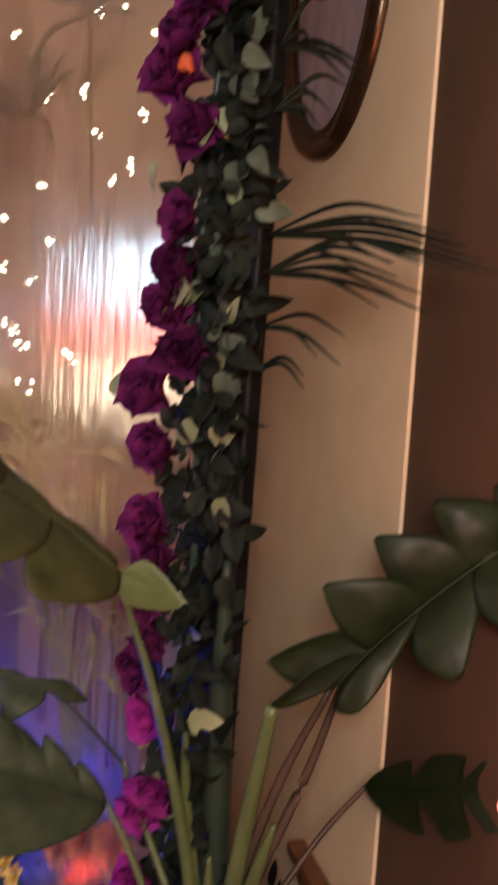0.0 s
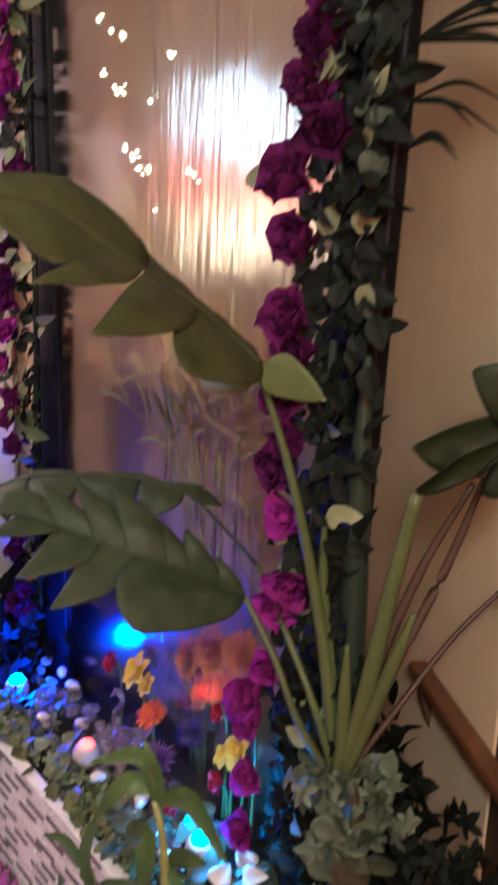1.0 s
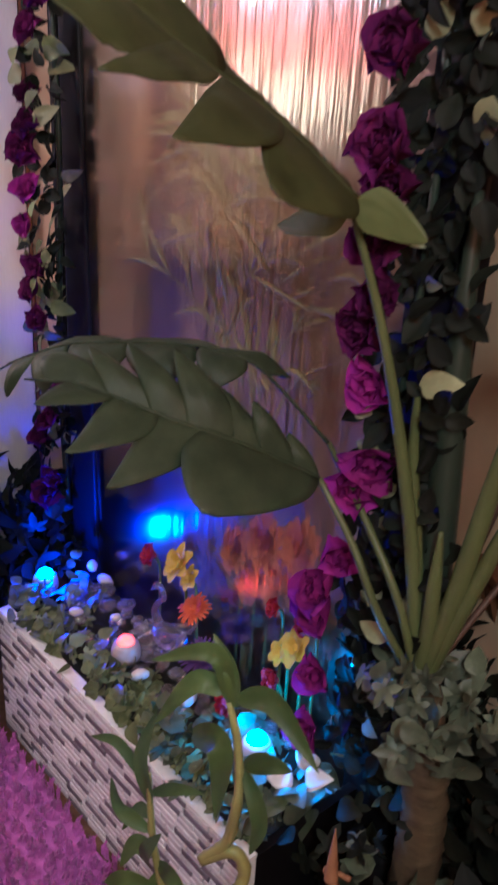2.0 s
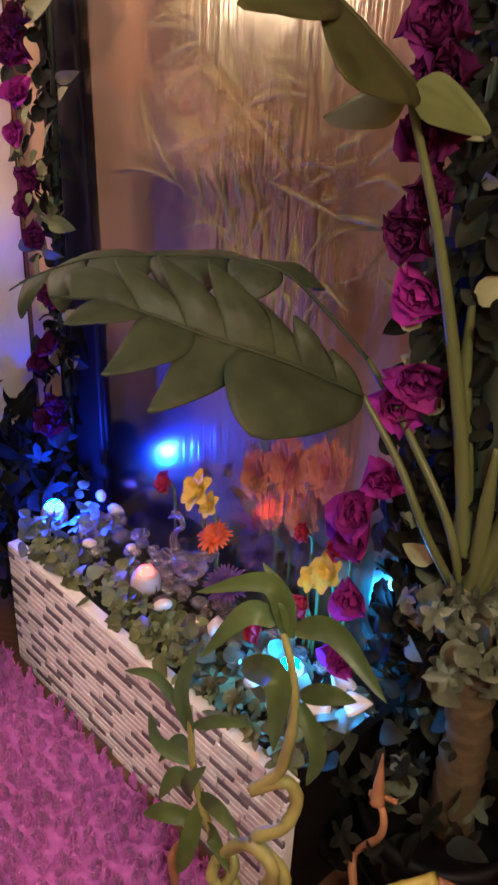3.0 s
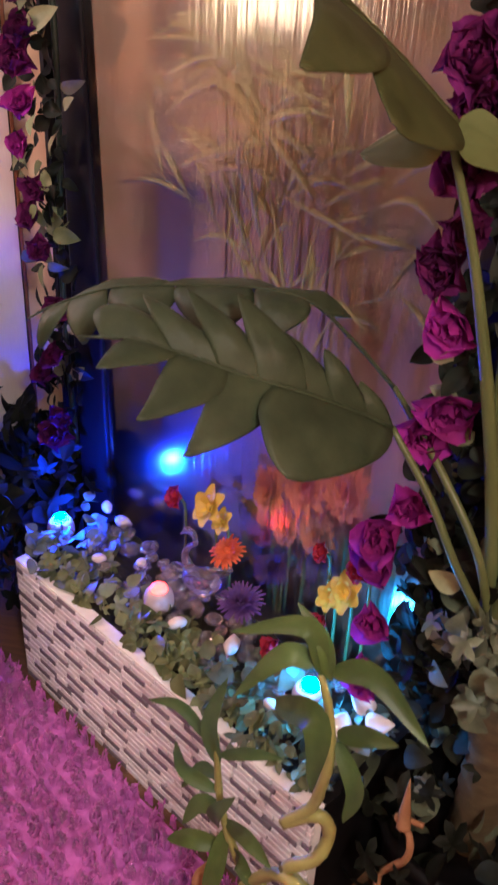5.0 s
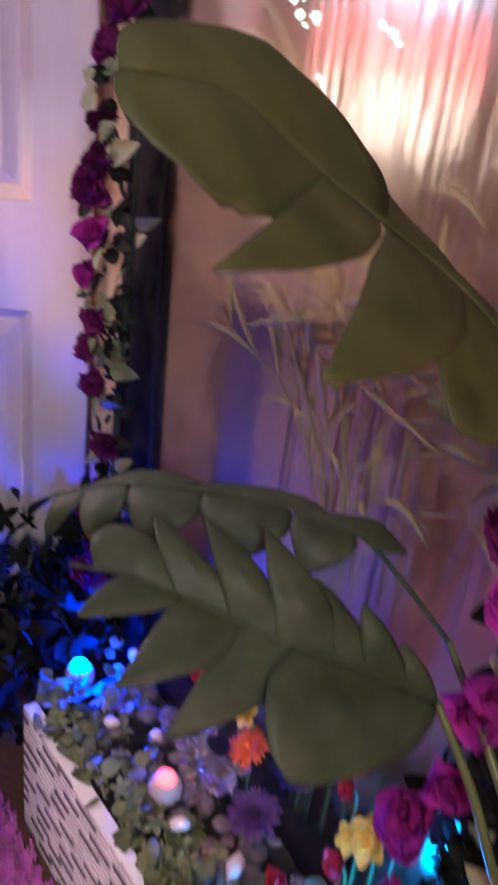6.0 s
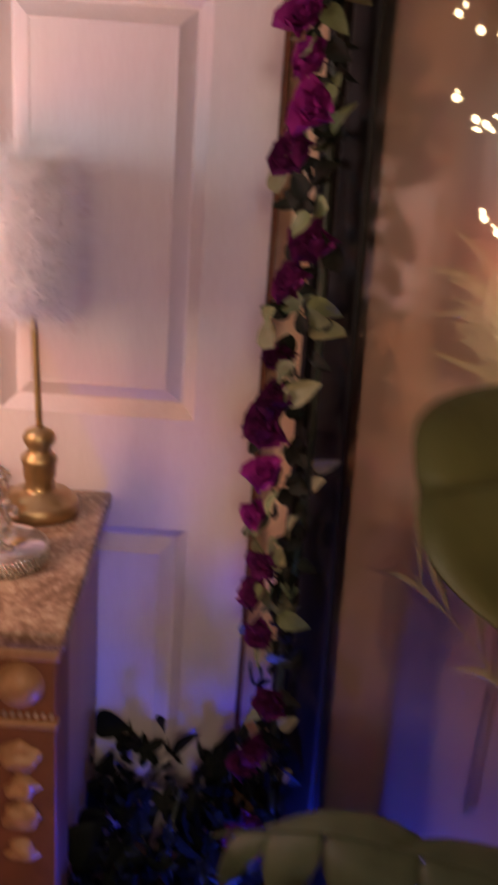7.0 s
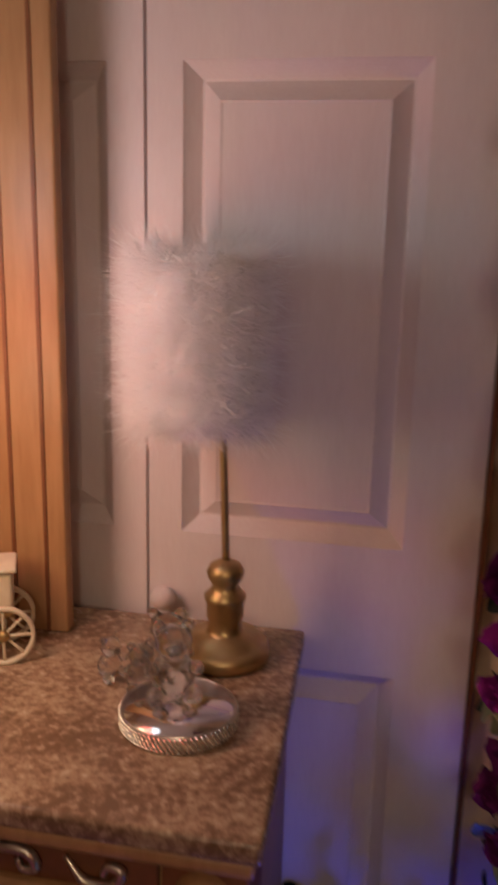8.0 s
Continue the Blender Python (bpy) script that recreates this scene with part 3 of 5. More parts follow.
for v in bm.verts:
    v.co = Vector(((X0 + X1) / 2 + v.co.x * 0.355, -0.13 + v.co.y * 0.10, 0))
    v.co.z = 0.262 + 0.03 * noise.noise(v.co * 9) + 0.010 * noise.noise(v.co * 40)
part("filling", bm, M_SOIL, planter, "dark moss filling")
part("rim", box(X0, X1, YF + 0.001, YF + 0.024, H - 0.002, H + 0.003, bevel=0.001), M_GROUT, planter, "pale rim", smooth=False)

# ---------------------------------------------------------------- shag rug
rug = thing("shag_rug", Matrix(), "purple magenta shag rug with a deep pile", "rug")
rg = np.random.RandomState(4)
RX0, RX1, RY0, RY1 = -0.10, 1.15, -1.75, -0.275
part("backing", box(RX0, RX1, RY0, RY1, 0.0, 0.008), M_RUG, rug, smooth=False, m=MIR)
gx, gy = np.meshgrid(np.arange(RX0, RX1, 0.0044), np.arange(-0.95, RY1 + 0.004, 0.0044))
px = (gx + rg.uniform(-0.004, 0.004, gx.shape)).ravel()
py = (gy + rg.uniform(-0.004, 0.004, gy.shape)).ravel()
N = len(px)
cell = 0.027
table = rg.uniform(-0.5, 0.5, (64, 64, 3)) * cell
bx, by = np.floor(px / cell).astype(int), np.floor(py / cell).astype(int)
dist, ox, oy, tone = np.full(N, 9.0), np.zeros(N), np.zeros(N), np.zeros(N)
for sx_ in (-1, 0, 1):
    for sy_ in (-1, 0, 1):
        jit = table[(bx + sx_) % 64, (by + sy_) % 64]
        qx, qy = (bx + sx_ + 0.5) * cell + jit[:, 0] - px, (by + sy_ + 0.5) * cell + jit[:, 1] - py
        dq = np.hypot(qx, qy) / cell
        near = dq < dist
        dist, ox, oy, tone = np.where(near, dq, dist), np.where(near, qx, ox), np.where(near, qy, oy), np.where(near, jit[:, 2] / cell, tone)
px, py = px + 0.30 * ox, py + 0.30 * oy
# neighbouring tufts lean together, so the pile clumps
ang = np.arctan2(oy, ox) + 2.0 * tone + rg.uniform(-0.9, 0.9, N)
lean = rg.uniform(0.003, 0.012, N)
hgt = rg.uniform(0.024, 0.036, N) * (1.20 - 1.05 * dist + 0.35 * tone)
wid = rg.uniform(0.0010, 0.0019, N)
dx, dy = np.cos(ang), np.sin(ang)
V = np.zeros((N, 6, 3))
for r_, (f, hh, ww) in enumerate(((0.0, 0.0, 1.0), (0.40, 0.72, 1.1), (1.0, 0.95, 0.7))):
    for s_, sg in enumerate((-1, 1)):
        V[:, r_ * 2 + s_, 0] = px + dx * lean * f - dy * wid * ww * sg
        V[:, r_ * 2 + s_, 1] = py + dy * lean * f + dx * wid * ww * sg
        V[:, r_ * 2 + s_, 2] = 0.006 + hgt * hh
idx = (np.arange(N) * 6)[:, None]
F = np.concatenate([idx + np.array([[0, 1, 3, 2]]), idx + np.array([[2, 3, 5, 4]])])
me = bpy.data.meshes.new("pile")
me.from_pydata(V.reshape(-1, 3).tolist(), [], F.tolist())
me.materials.append(M_RUG)
tagged(share("pile", me, rug, MIR), "long clumped wool pile", kind="stuff")


# ---------------------------------------------------------------- flower garlands
ROSES = [mesh_of(rose_bm(0.036, s), "rose", M_ROSE) for s in range(4)]
ROSES_B = [mesh_of(rose_bm(0.036, s + 9, 12), "rose", M_ROSE2) for s in range(3)]
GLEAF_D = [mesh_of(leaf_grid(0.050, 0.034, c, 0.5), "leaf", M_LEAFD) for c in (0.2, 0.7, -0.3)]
GLEAF_G = [mesh_of(leaf_grid(0.052, 0.036, c, 0.4), "leaf", M_LEAFG) for c in (0.3, 0.6)]
GLEAF_P = [mesh_of(leaf_grid(0.058, 0.038, c, 0.3), "leaf", M_LEAFP) for c in (0.3, 0.6)]


def garland(xc, side, z0, z1, seed, pale, bright, spread, thick, big):
    g = thing("garland", MIR, "hanging garland of purple silk roses and dark leaves", "garland", "flower garlands")
    rg = random.Random(seed)
    pts = [(xc + 0.045 * max(side, 0) + 0.012 * math.sin(z * 7), -0.028, z) for z in np.arange(z0, z1 + 0.01, 0.15)]
    part("vine", tube(pts, [0.006, 0.005], n=60, sides=6), M_STEMD, g)
    z = z0 + 0.04
    k = 0
    while z < z1:
        x = xc + max(side, 0) * (0.046 if z > 1.05 else 0.018) + rg.uniform(-0.034, 0.034)
        mesh = ROSES_B if bright(z) else ROSES
        share("rose", mesh[k % len(mesh)], g, facing((x, -0.055 - rg.uniform(0, 0.025) - 0.004 * max(side, 0), z), (0.45 + rg.uniform(-0.4, 0.4), -1, rg.uniform(-0.2, 0.7)), rg.uniform(0, 6), (big if z > 1.1 else min(big, 1.15)) * rg.uniform(0.85, 1.2)))
        z += (big if side > 0 else 1.3 * big) * (rg.uniform(0.032, 0.052) if rg.random() < 0.82 else 0.085)
        k += 1
    for k in range(int((z1 - z0) * thick)):
        z = rg.uniform(z0, z1)
        x = xc + rg.uniform(*spread)
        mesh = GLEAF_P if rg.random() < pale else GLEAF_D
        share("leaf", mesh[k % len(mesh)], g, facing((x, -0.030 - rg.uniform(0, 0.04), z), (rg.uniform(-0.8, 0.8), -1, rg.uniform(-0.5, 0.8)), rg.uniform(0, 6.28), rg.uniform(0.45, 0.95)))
    return g


# brighter magenta roses at mid height make up for weak light on this garland
gl = garland(-0.138, -1, 0.40, 2.15, 5, 0.11, lambda z: 0.75 < z < 1.75 and int(z * 60) % 3, (-0.06, 0.05), 170, 1.0)
for x, z, a in ((-0.150, 1.226, 0.9), (-0.112, 1.161, -0.8), (-0.17, 1.42, 0.3)):
    share("leaf", GLEAF_P[0], gl, facing((x, -0.085, z), (0.3, -1, 0.3), a, 0.95), "pale green leaf")
scatter_leaves(gl, [mesh_of(leaf_grid(0.050, 0.036, c, 0.3), "leaf", M_IVY) for c in (0.3, 0.6)], 46, lambda r: (-0.138 + r.uniform(-0.06, 0.045), -0.05 - r.uniform(0, 0.04), r.uniform(0.55, 2.1)), random.Random(91), (0.6, 1.0), flat=0.6)
gr = garland(0.655, 1, 0.34, 2.15, 8, 0.07, lambda z: z < 0.95, (0.02, 0.145), 300, 1.22)
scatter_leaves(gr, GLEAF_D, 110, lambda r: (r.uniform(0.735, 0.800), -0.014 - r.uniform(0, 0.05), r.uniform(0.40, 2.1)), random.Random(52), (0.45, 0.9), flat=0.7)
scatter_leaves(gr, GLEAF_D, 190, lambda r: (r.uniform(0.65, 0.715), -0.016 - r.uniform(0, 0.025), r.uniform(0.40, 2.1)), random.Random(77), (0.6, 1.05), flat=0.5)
scatter_leaves(gr, GLEAF_G, 42, lambda r: (r.uniform(0.728, 0.795), -0.04 - r.uniform(0, 0.03), r.uniform(1.30, 2.1)), random.Random(78), (0.5, 0.85), flat=0.6)
share("bud", mesh_of(blob(0.013, 0.009, 0.013, 3, 0.5), "bud", M_FL_OR), gr, pose(0.70, -0.085, 1.775), "small orange bud")
for x, z, a, k in ((0.735, 1.515, 1.7, 1.15), (0.70, 1.60, 0.4, 0.9), (0.665, 1.665, 2.5, 0.8), (0.60, 1.365, 0.2, 0.9), (0.71, 0.905, 1.2, 1.05), (0.66, 1.47, -0.6, 0.85), (0.745, 1.68, 0.2, 0.8)):
    share("leaf", GLEAF_P[1], gr, facing((x, -0.088, z), (-0.1, -1, 0.2), a, k), "pale green leaf")

# areca palm standing behind the wet pane
areca = thing("areca_palm", MIR, "pale green palm fronds behind the wet glass", "potted plant")
rg = random.Random(31)
part("pot", lathe([(0, 0.0), (0.05, 0.0), (0.062, 0.11), (0.066, 0.12), (0.06, 0.12), (0.0, 0.11)]), M_BLACK, areca, m=pose(0.34, 0.09, 0.0))
for f in range(9):
    lean = -1.0 + 1.9 * f / 8 + rg.uniform(-0.12, 0.12)
    yy = rg.uniform(0.03, 0.10)
    Lf = rg.uniform(0.30, 0.46)
    base = Vector((0.34, 0.09, 0.11))
    mid = Vector((0.30 + 0.06 * lean, 0.09, 0.77 + rg.uniform(-0.05, 0.05)))
    end = Vector((min(0.58, max(0.0, mid.x + Lf * 0.75 * lean)), yy, mid.z + Lf * (1.05 - 0.45 * abs(lean))))
    st = part("frond", tube([base, mid, end], [0.004, 0.003, 0.001], n=20, sides=6), M_ARECA, areca)
    way = spline([base, mid, end], 40)
    for k in range(21, 40, 2):
        for sg in (-1, 1):
            if rg.random() < 0.70:
                continue
            d = (way[min(k + 1, 39)] - way[k - 1]).normalized()
            side = Vector((d.z, 0, -d.x)) * sg
            q = (d * rg.uniform(0.5, 1.1) + side * rg.uniform(0.35, 0.8) + Vector((0, rg.uniform(-0.45, 0.45), 0))).normalized()
            Lb = 0.15 * (0.5 + 0.5 * math.sin(math.pi * (k - 14) / 30)) * rg.uniform(0.6, 1.25)
            e1, e2 = way[k] + q * Lb * 0.5, way[k] + q * Lb + Vector((0, 0, -rg.uniform(0.0, 0.05)))
            for e in (e1, e2):
                e.y = min(0.15, max(0.012, e.y))
            part("blade", tube([way[k], e1, e2], [0.0015, 0.006 + 0.003 * rg.random(), 0.0008], n=8, sides=5), M_ARECA, st)
# a bushy tuft whose blades touch the glass
rg = random.Random(88)
tuft = part("frond", tube([(0.34, 0.09, 0.11), (0.33, 0.06, 0.80), (0.17, 0.03, 1.31)], [0.004, 0.003, 0.0015], n=20, sides=6), M_ARECA, areca)
for k in range(84):
    f = rg.random() ** 0.7
    at = Vector((0.33 - 0.16 * f, 0.055 - 0.025 * f, 0.95 + 0.36 * f))
    sg = rg.choice((-1, -1, -1, 1))
    Lb = rg.uniform(0.07, 0.17)
    d = Vector((sg * rg.uniform(0.3, 1.0), rg.uniform(-0.15, 0.05), rg.uniform(-0.15, 1.0))).normalized()
    e1, e2 = at + d * Lb * 0.55, at + d * Lb + Vector((sg * 0.02, 0, -rg.uniform(0.0, 0.05)))
    for e in (e1, e2):
        e.y = min(0.15, max(0.009, e.y))
        e.x = max(0.01, e.x)
    part("blade", tube([at, e1, e2], [0.0022, 0.0055 + 0.003 * rg.random(), 0.0008], n=8, sides=5), M_ARECA, tuft)
# sparse dark blades higher up behind the glass, and a pale rosette
for x, z, n, Lm, mt in ((0.10, 1.78, 16, 0.16, M_LEAFG), (0.27, 1.93, 14, 0.15, M_LEAFG), (0.21, 1.19, 15, 0.15, M_ARECA), (0.33, 1.22, 9, 0.13, M_ARECA)):
    tuft = part("frond", tube([(x, 0.155, 0.60), (x, 0.15, 1.0), (x, 0.09, z)], [0.003, 0.0015], n=16, sides=5), M_STEMD, areca)
    for k in range(n):
        d = Vector((rg.uniform(-1, 1), rg.uniform(-0.3, 0.1), rg.uniform(-0.1, 1.0))).normalized()
        at, Lb = Vector((x, 0.09, z)), Lm * rg.uniform(0.6, 1.2)
        e1, e2 = at + d * Lb * 0.55, at + d * Lb + Vector((0, 0, -rg.uniform(0.01, 0.05)))
        for e in (e1, e2):
            e.y = min(0.15, max(0.012, e.y))
        part("blade", tube([at, e1, e2], [0.0018, 0.005 + 0.002 * rg.random(), 0.0007], n=8, sides=5), mt, tuft)
# three short blades pressed against the glass
for e in ((0.387, 1.108), (0.400, 1.055), (0.405, 1.004)):
    part("blade", tube([(0.300, 0.012, 1.077), ((0.300 + e[0]) / 2, 0.010, (1.077 + e[1]) / 2 + 0.006), (e[0], 0.010, e[1])], [0.003, 0.0075, 0.004], n=10, sides=6), M_ARECA, areca)

# ---------------------------------------------------------------- tall potted leaf plant beside the planter
TR = Vector((0.085, 1.215, 0))
plant = thing("potted_leaf_plant", Matrix.Translation(TR), "tall artificial plant with split leaves and wrapped trunk", "potted plant")


def rel(*pts):
    return [Vector(p) - TR for p in pts]


part("pot", lathe([(0, 0.0), (0.085, 0.0), (0.10, 0.02), (0.115, 0.17), (0.122, 0.18), (0.122, 0.20), (0.108, 0.20), (0.10, 0.175), (0.0, 0.17)]), M_BLACK, plant, "black plastic pot")
bm = tube([(0.012, -0.006, 0.16), (0.010, -0.002, 0.36), (-0.020, 0.0, 0.585)], [0.036, 0.033, 0.030, 0.018], n=30, sides=14)
for v in bm.verts:
    v.co.x += 0.003 * math.sin(v.co.z * 260)
part("trunk", bm, M_BARK, plant, "brown wrapped trunk")
TOP = (0.060, 1.215, 0.55)
for name, mid, lobes, mt in (
    ("split_leaf",
     ((-0.100, 1.240, 0.812), (-0.155, 1.210, 0.845), (-0.208, 1.175, 0.875), (-0.266, 1.150, 0.898), (-0.323, 1.135, 0.919), (-0.367, 1.120, 0.935), (-0.408, 1.110, 0.938)),
     [(0.00, 0.40, (-0.186, 1.066, 0.830), 0.05, 1.9, 0.03, 0.14, 0.02), (0.385, 0.55, (-0.294, 1.040, 0.852), 0.05, 1.45, 0.05, 0.30, 0.10), (0.54, 0.70, (-0.342, 1.040, 0.886), 0.06, 1.35, 0.05, 0.35, 0.12),
      (0.69, 0.88, (-0.388, 1.058, 0.928), 0.07, 1.35, 0.05, 0.30, 0.10), (0.86, 1.00, (-0.424, 1.104, 0.936), 0.05, 1.8, 0.05, 0.30, 0.0),
      (0.70, 0.985, (-0.400, 1.160, 0.956), 0.11, 2.4, 0.07, 0.20, 0.05), (0.55, 0.715, (-0.376, 1.170, 0.965), 0.11, 2.2, 0.08, 0.30, 0.10), (0.43, 0.565, (-0.334, 1.188, 0.970), 0.10, 2.2, 0.08, 0.32, 0.10),
      (0.30, 0.445, (-0.280, 1.203, 0.966), 0.09, 2.1, 0.08, 0.30, 0.10), (0.19, 0.315, (-0.232, 1.213, 0.926), 0.10, 1.8, 0.12, 0.25, 0.05), (0.085, 0.205, (-0.184, 1.223, 0.907), 0.09, 1.7, 0.10, 0.25, 0.04), (0.00, 0.10, (-0.140, 1.240, 0.866), 0.08, 1.6, 0.08, 0.2, 0.0)],
     M_PALM),
    ("split_leaf",
     ((-0.106, 1.320, 0.825), (-0.166, 1.310, 0.888), (-0.215, 1.300, 0.930), (-0.275, 1.290, 0.943), (-0.368, 1.280, 0.939), (-0.450, 1.270, 0.929), (-0.509, 1.265, 0.907), (-0.547, 1.263, 0.888)),
     [(0.30, 0.44, (-0.250, 1.245, 0.905), 0.18, 1.7, 0.10, 0.25, 0.06), (0.45, 0.58, (-0.322, 1.235, 0.900), 0.16, 1.6, 0.10, 0.25, 0.06), (0.59, 0.72, (-0.410, 1.230, 0.890), 0.16, 1.5, 0.10, 0.25, 0.06),
      (0.73, 0.85, (-0.474, 1.232, 0.868), 0.18, 1.4, 0.10, 0.25, 0.06), (0.84, 0.95, (-0.534, 1.240, 0.850), 0.20, 1.4, 0.10, 0.25, 0.05), (0.92, 1.00, (-0.562, 1.262, 0.876), 0.05, 1.5, 0.05, 0.2, 0.0),
      (0.22, 0.42, (-0.190, 1.355, 0.895), 0.14, 1.8, 0.08, 0.25, 0.0), (0.42, 0.62, (-0.310, 1.345, 0.912), 0.14, 1.8, 0.08, 0.25, 0.0), (0.62, 0.86, (-0.435, 1.330, 0.900), 0.14, 1.8, 0.08, 0.25, 0.0)],
     M_PALM),
    ("paddle_leaf",
     ((-0.081, 1.198, 1.160), (-0.156, 1.165, 1.229), (-0.212, 1.130, 1.271), (-0.258, 1.100, 1.305), (-0.300, 1.060, 1.342), (-0.334, 0.990, 1.352)),
     [(0.54, 1.00, (-0.266, 0.998, 1.290), 0.05, 1.7, 0.02, 0.16, 0.04), (0.41, 0.565, (-0.250, 0.942, 1.274), 0.05, 1.7, 0.04, 0.35, 0.08), (0.215, 0.395, (-0.190, 0.952, 1.226), 0.05, 1.7, 0.04, 0.35, 0.08), (0.00, 0.21, (-0.130, 1.046, 1.178), 0.05, 2.0, 0.04, 0.25, 0.05),
      (0.40, 1.00, (-0.304, 1.135, 1.362), 0.05, 1.7, 0.02, 0.16, 0.0), (0.20, 0.50, (-0.240, 1.185, 1.286), 0.05, 2.6, 0.02, 0.06, 0.0), (0.02, 0.26, (-0.136, 1.210, 1.205), 0.04, 2.2, 0.02, 0.10, 0.0)],
     M_PADDLE),
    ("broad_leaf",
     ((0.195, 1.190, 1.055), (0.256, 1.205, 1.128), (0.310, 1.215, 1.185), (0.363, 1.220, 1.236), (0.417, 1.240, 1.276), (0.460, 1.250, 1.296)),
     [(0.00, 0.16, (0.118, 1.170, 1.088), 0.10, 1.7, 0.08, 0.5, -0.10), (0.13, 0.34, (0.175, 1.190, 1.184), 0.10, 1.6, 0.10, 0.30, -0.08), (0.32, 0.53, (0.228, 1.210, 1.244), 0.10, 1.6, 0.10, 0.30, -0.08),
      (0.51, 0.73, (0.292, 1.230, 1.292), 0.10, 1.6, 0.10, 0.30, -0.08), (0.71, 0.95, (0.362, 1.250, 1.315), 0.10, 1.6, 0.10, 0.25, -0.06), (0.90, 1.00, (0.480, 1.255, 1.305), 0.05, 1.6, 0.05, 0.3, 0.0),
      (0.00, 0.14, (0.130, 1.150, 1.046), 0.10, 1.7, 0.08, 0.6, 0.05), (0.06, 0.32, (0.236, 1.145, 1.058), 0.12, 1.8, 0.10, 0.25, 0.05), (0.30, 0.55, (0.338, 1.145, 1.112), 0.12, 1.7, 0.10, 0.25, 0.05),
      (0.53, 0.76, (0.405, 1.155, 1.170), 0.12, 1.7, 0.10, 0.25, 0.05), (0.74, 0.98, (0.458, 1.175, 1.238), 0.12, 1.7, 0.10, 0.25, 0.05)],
     M_PALM_SHADE),
):
    mid = rel(*mid)
    lobes = [(a, b, Vector(tip) - TR, *rest) for a, b, tip, *rest in lobes]
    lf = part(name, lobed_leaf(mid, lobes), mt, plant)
    so = lf.modifiers.new("thickness", "SOLIDIFY")
    so.thickness, so.offset = 0.0009, 0
    part("midrib", tube([p + Vector((0, -0.0012, 0.0008)) for p in mid], [0.0032, 0.0008], n=30, sides=6), mt, lf)
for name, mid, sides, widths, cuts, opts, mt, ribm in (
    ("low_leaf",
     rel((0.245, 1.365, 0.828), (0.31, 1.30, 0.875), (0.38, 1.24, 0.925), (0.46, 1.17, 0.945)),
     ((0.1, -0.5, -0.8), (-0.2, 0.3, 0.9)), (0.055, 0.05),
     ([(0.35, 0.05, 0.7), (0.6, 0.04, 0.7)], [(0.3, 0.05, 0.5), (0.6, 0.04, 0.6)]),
     dict(sweep=0.05, droop=0.2, folds=0.5), M_PALM_SHADE, M_PALM_SHADE),
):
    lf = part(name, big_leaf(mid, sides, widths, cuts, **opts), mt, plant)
    part("midrib", tube([p + Vector((0, -0.001, 0.001)) for p in mid], [0.0035, 0.0008], n=30, sides=6), ribm, lf)
# small pale folded leaves where the paddle leaf joins its stalk
for a, w in (((-0.035, 1.22, 1.12), 0.055), ((-0.15, 1.22, 1.12), 0.05)):
    part("young_leaf", big_leaf(rel((-0.086, 1.203, 1.155), ((a[0] - 0.086) / 2, 1.21, 1.15), (a[0] + (0.03 if a[0] > -0.1 else -0.02), a[1], a[2])),
                                ((0, -0.7, -0.7), (0, 0.7, 0.4)), (w * 0.75, w * 0.5), ([], []), sweep=0.01, n=20), M_STEM, plant)
for name, pts, r, mt in (
    ("stalk", (TOP, (0.020, 1.220, 0.78), (-0.035, 1.215, 1.00), (-0.088, 1.200, 1.158)), [0.0105, 0.009, 0.006, 0.004], M_STEM),
    ("stalk", (TOP, (0.035, 1.225, 0.72), (0.012, 1.235, 0.86), (0.005, 1.24, 0.95)), [0.010, 0.009, 0.007, 0.004], M_STEM),
    ("stalk", (TOP, (0.020, 1.205, 0.68), (-0.045, 1.255, 0.77), (-0.106, 1.320, 0.826)), [0.006, 0.0055, 0.005, 0.004], M_STEM),
    ("stalk", (TOP, (0.000, 1.195, 0.66), (-0.045, 1.215, 0.74), (-0.100, 1.240, 0.812)), [0.0065, 0.0055, 0.005, 0.004], M_STEM),
    ("stalk", (TOP, (0.062, 1.205, 0.64), (0.060, 1.20, 0.72), (0.058, 1.20, 0.79)), [0.013, 0.011, 0.009, 0.003], M_STEM),
    ("stalk", (TOP, (0.085, 1.20, 0.70), (0.105, 1.185, 0.86), (0.128, 1.172, 1.03)), [0.013, 0.0125, 0.011, 0.008], M_STEM),
    ("stalk", (TOP, (0.095, 1.225, 0.74), (0.14, 1.245, 0.90), (0.190, 1.250, 1.025)), [0.008, 0.0075, 0.0065, 0.004], M_STEMB),
    ("stalk", (TOP, (0.115, 1.225, 0.74), (0.170, 1.26, 0.90), (0.203, 1.270, 1.028)), [0.008, 0.0075, 0.0065, 0.004], M_STEMB),
    ("stalk", (TOP, (0.10, 1.20, 0.70), (0.125, 1.19, 0.80), (0.140, 1.19, 0.86)), [0.012, 0.011, 0.009, 0.004], M_STEM),
    ("stalk", (TOP, (0.125, 1.27, 0.66), (0.19, 1.33, 0.76), (0.247, 1.366, 0.83)), [0.005, 0.0048, 0.0042, 0.0035], M_STEMB),
    ("sheath", (TOP, (0.056, 1.245, 0.75), (0.045, 1.262, 0.95), (0.038, 1.275, 1.17)), [0.022, 0.021, 0.019, 0.006], M_STEMD),
):
    part(name, tube(pts and [p for p in rel(*pts)], r, n=28, sides=10), mt, plant)

# broad leaves tied in with the right-hand garland, and the spiky fronds behind it
fronds = thing("palm_frond", MIR, "thin dark palm fronds sticking out from the garland", "palm frond")
rg = random.Random(12)
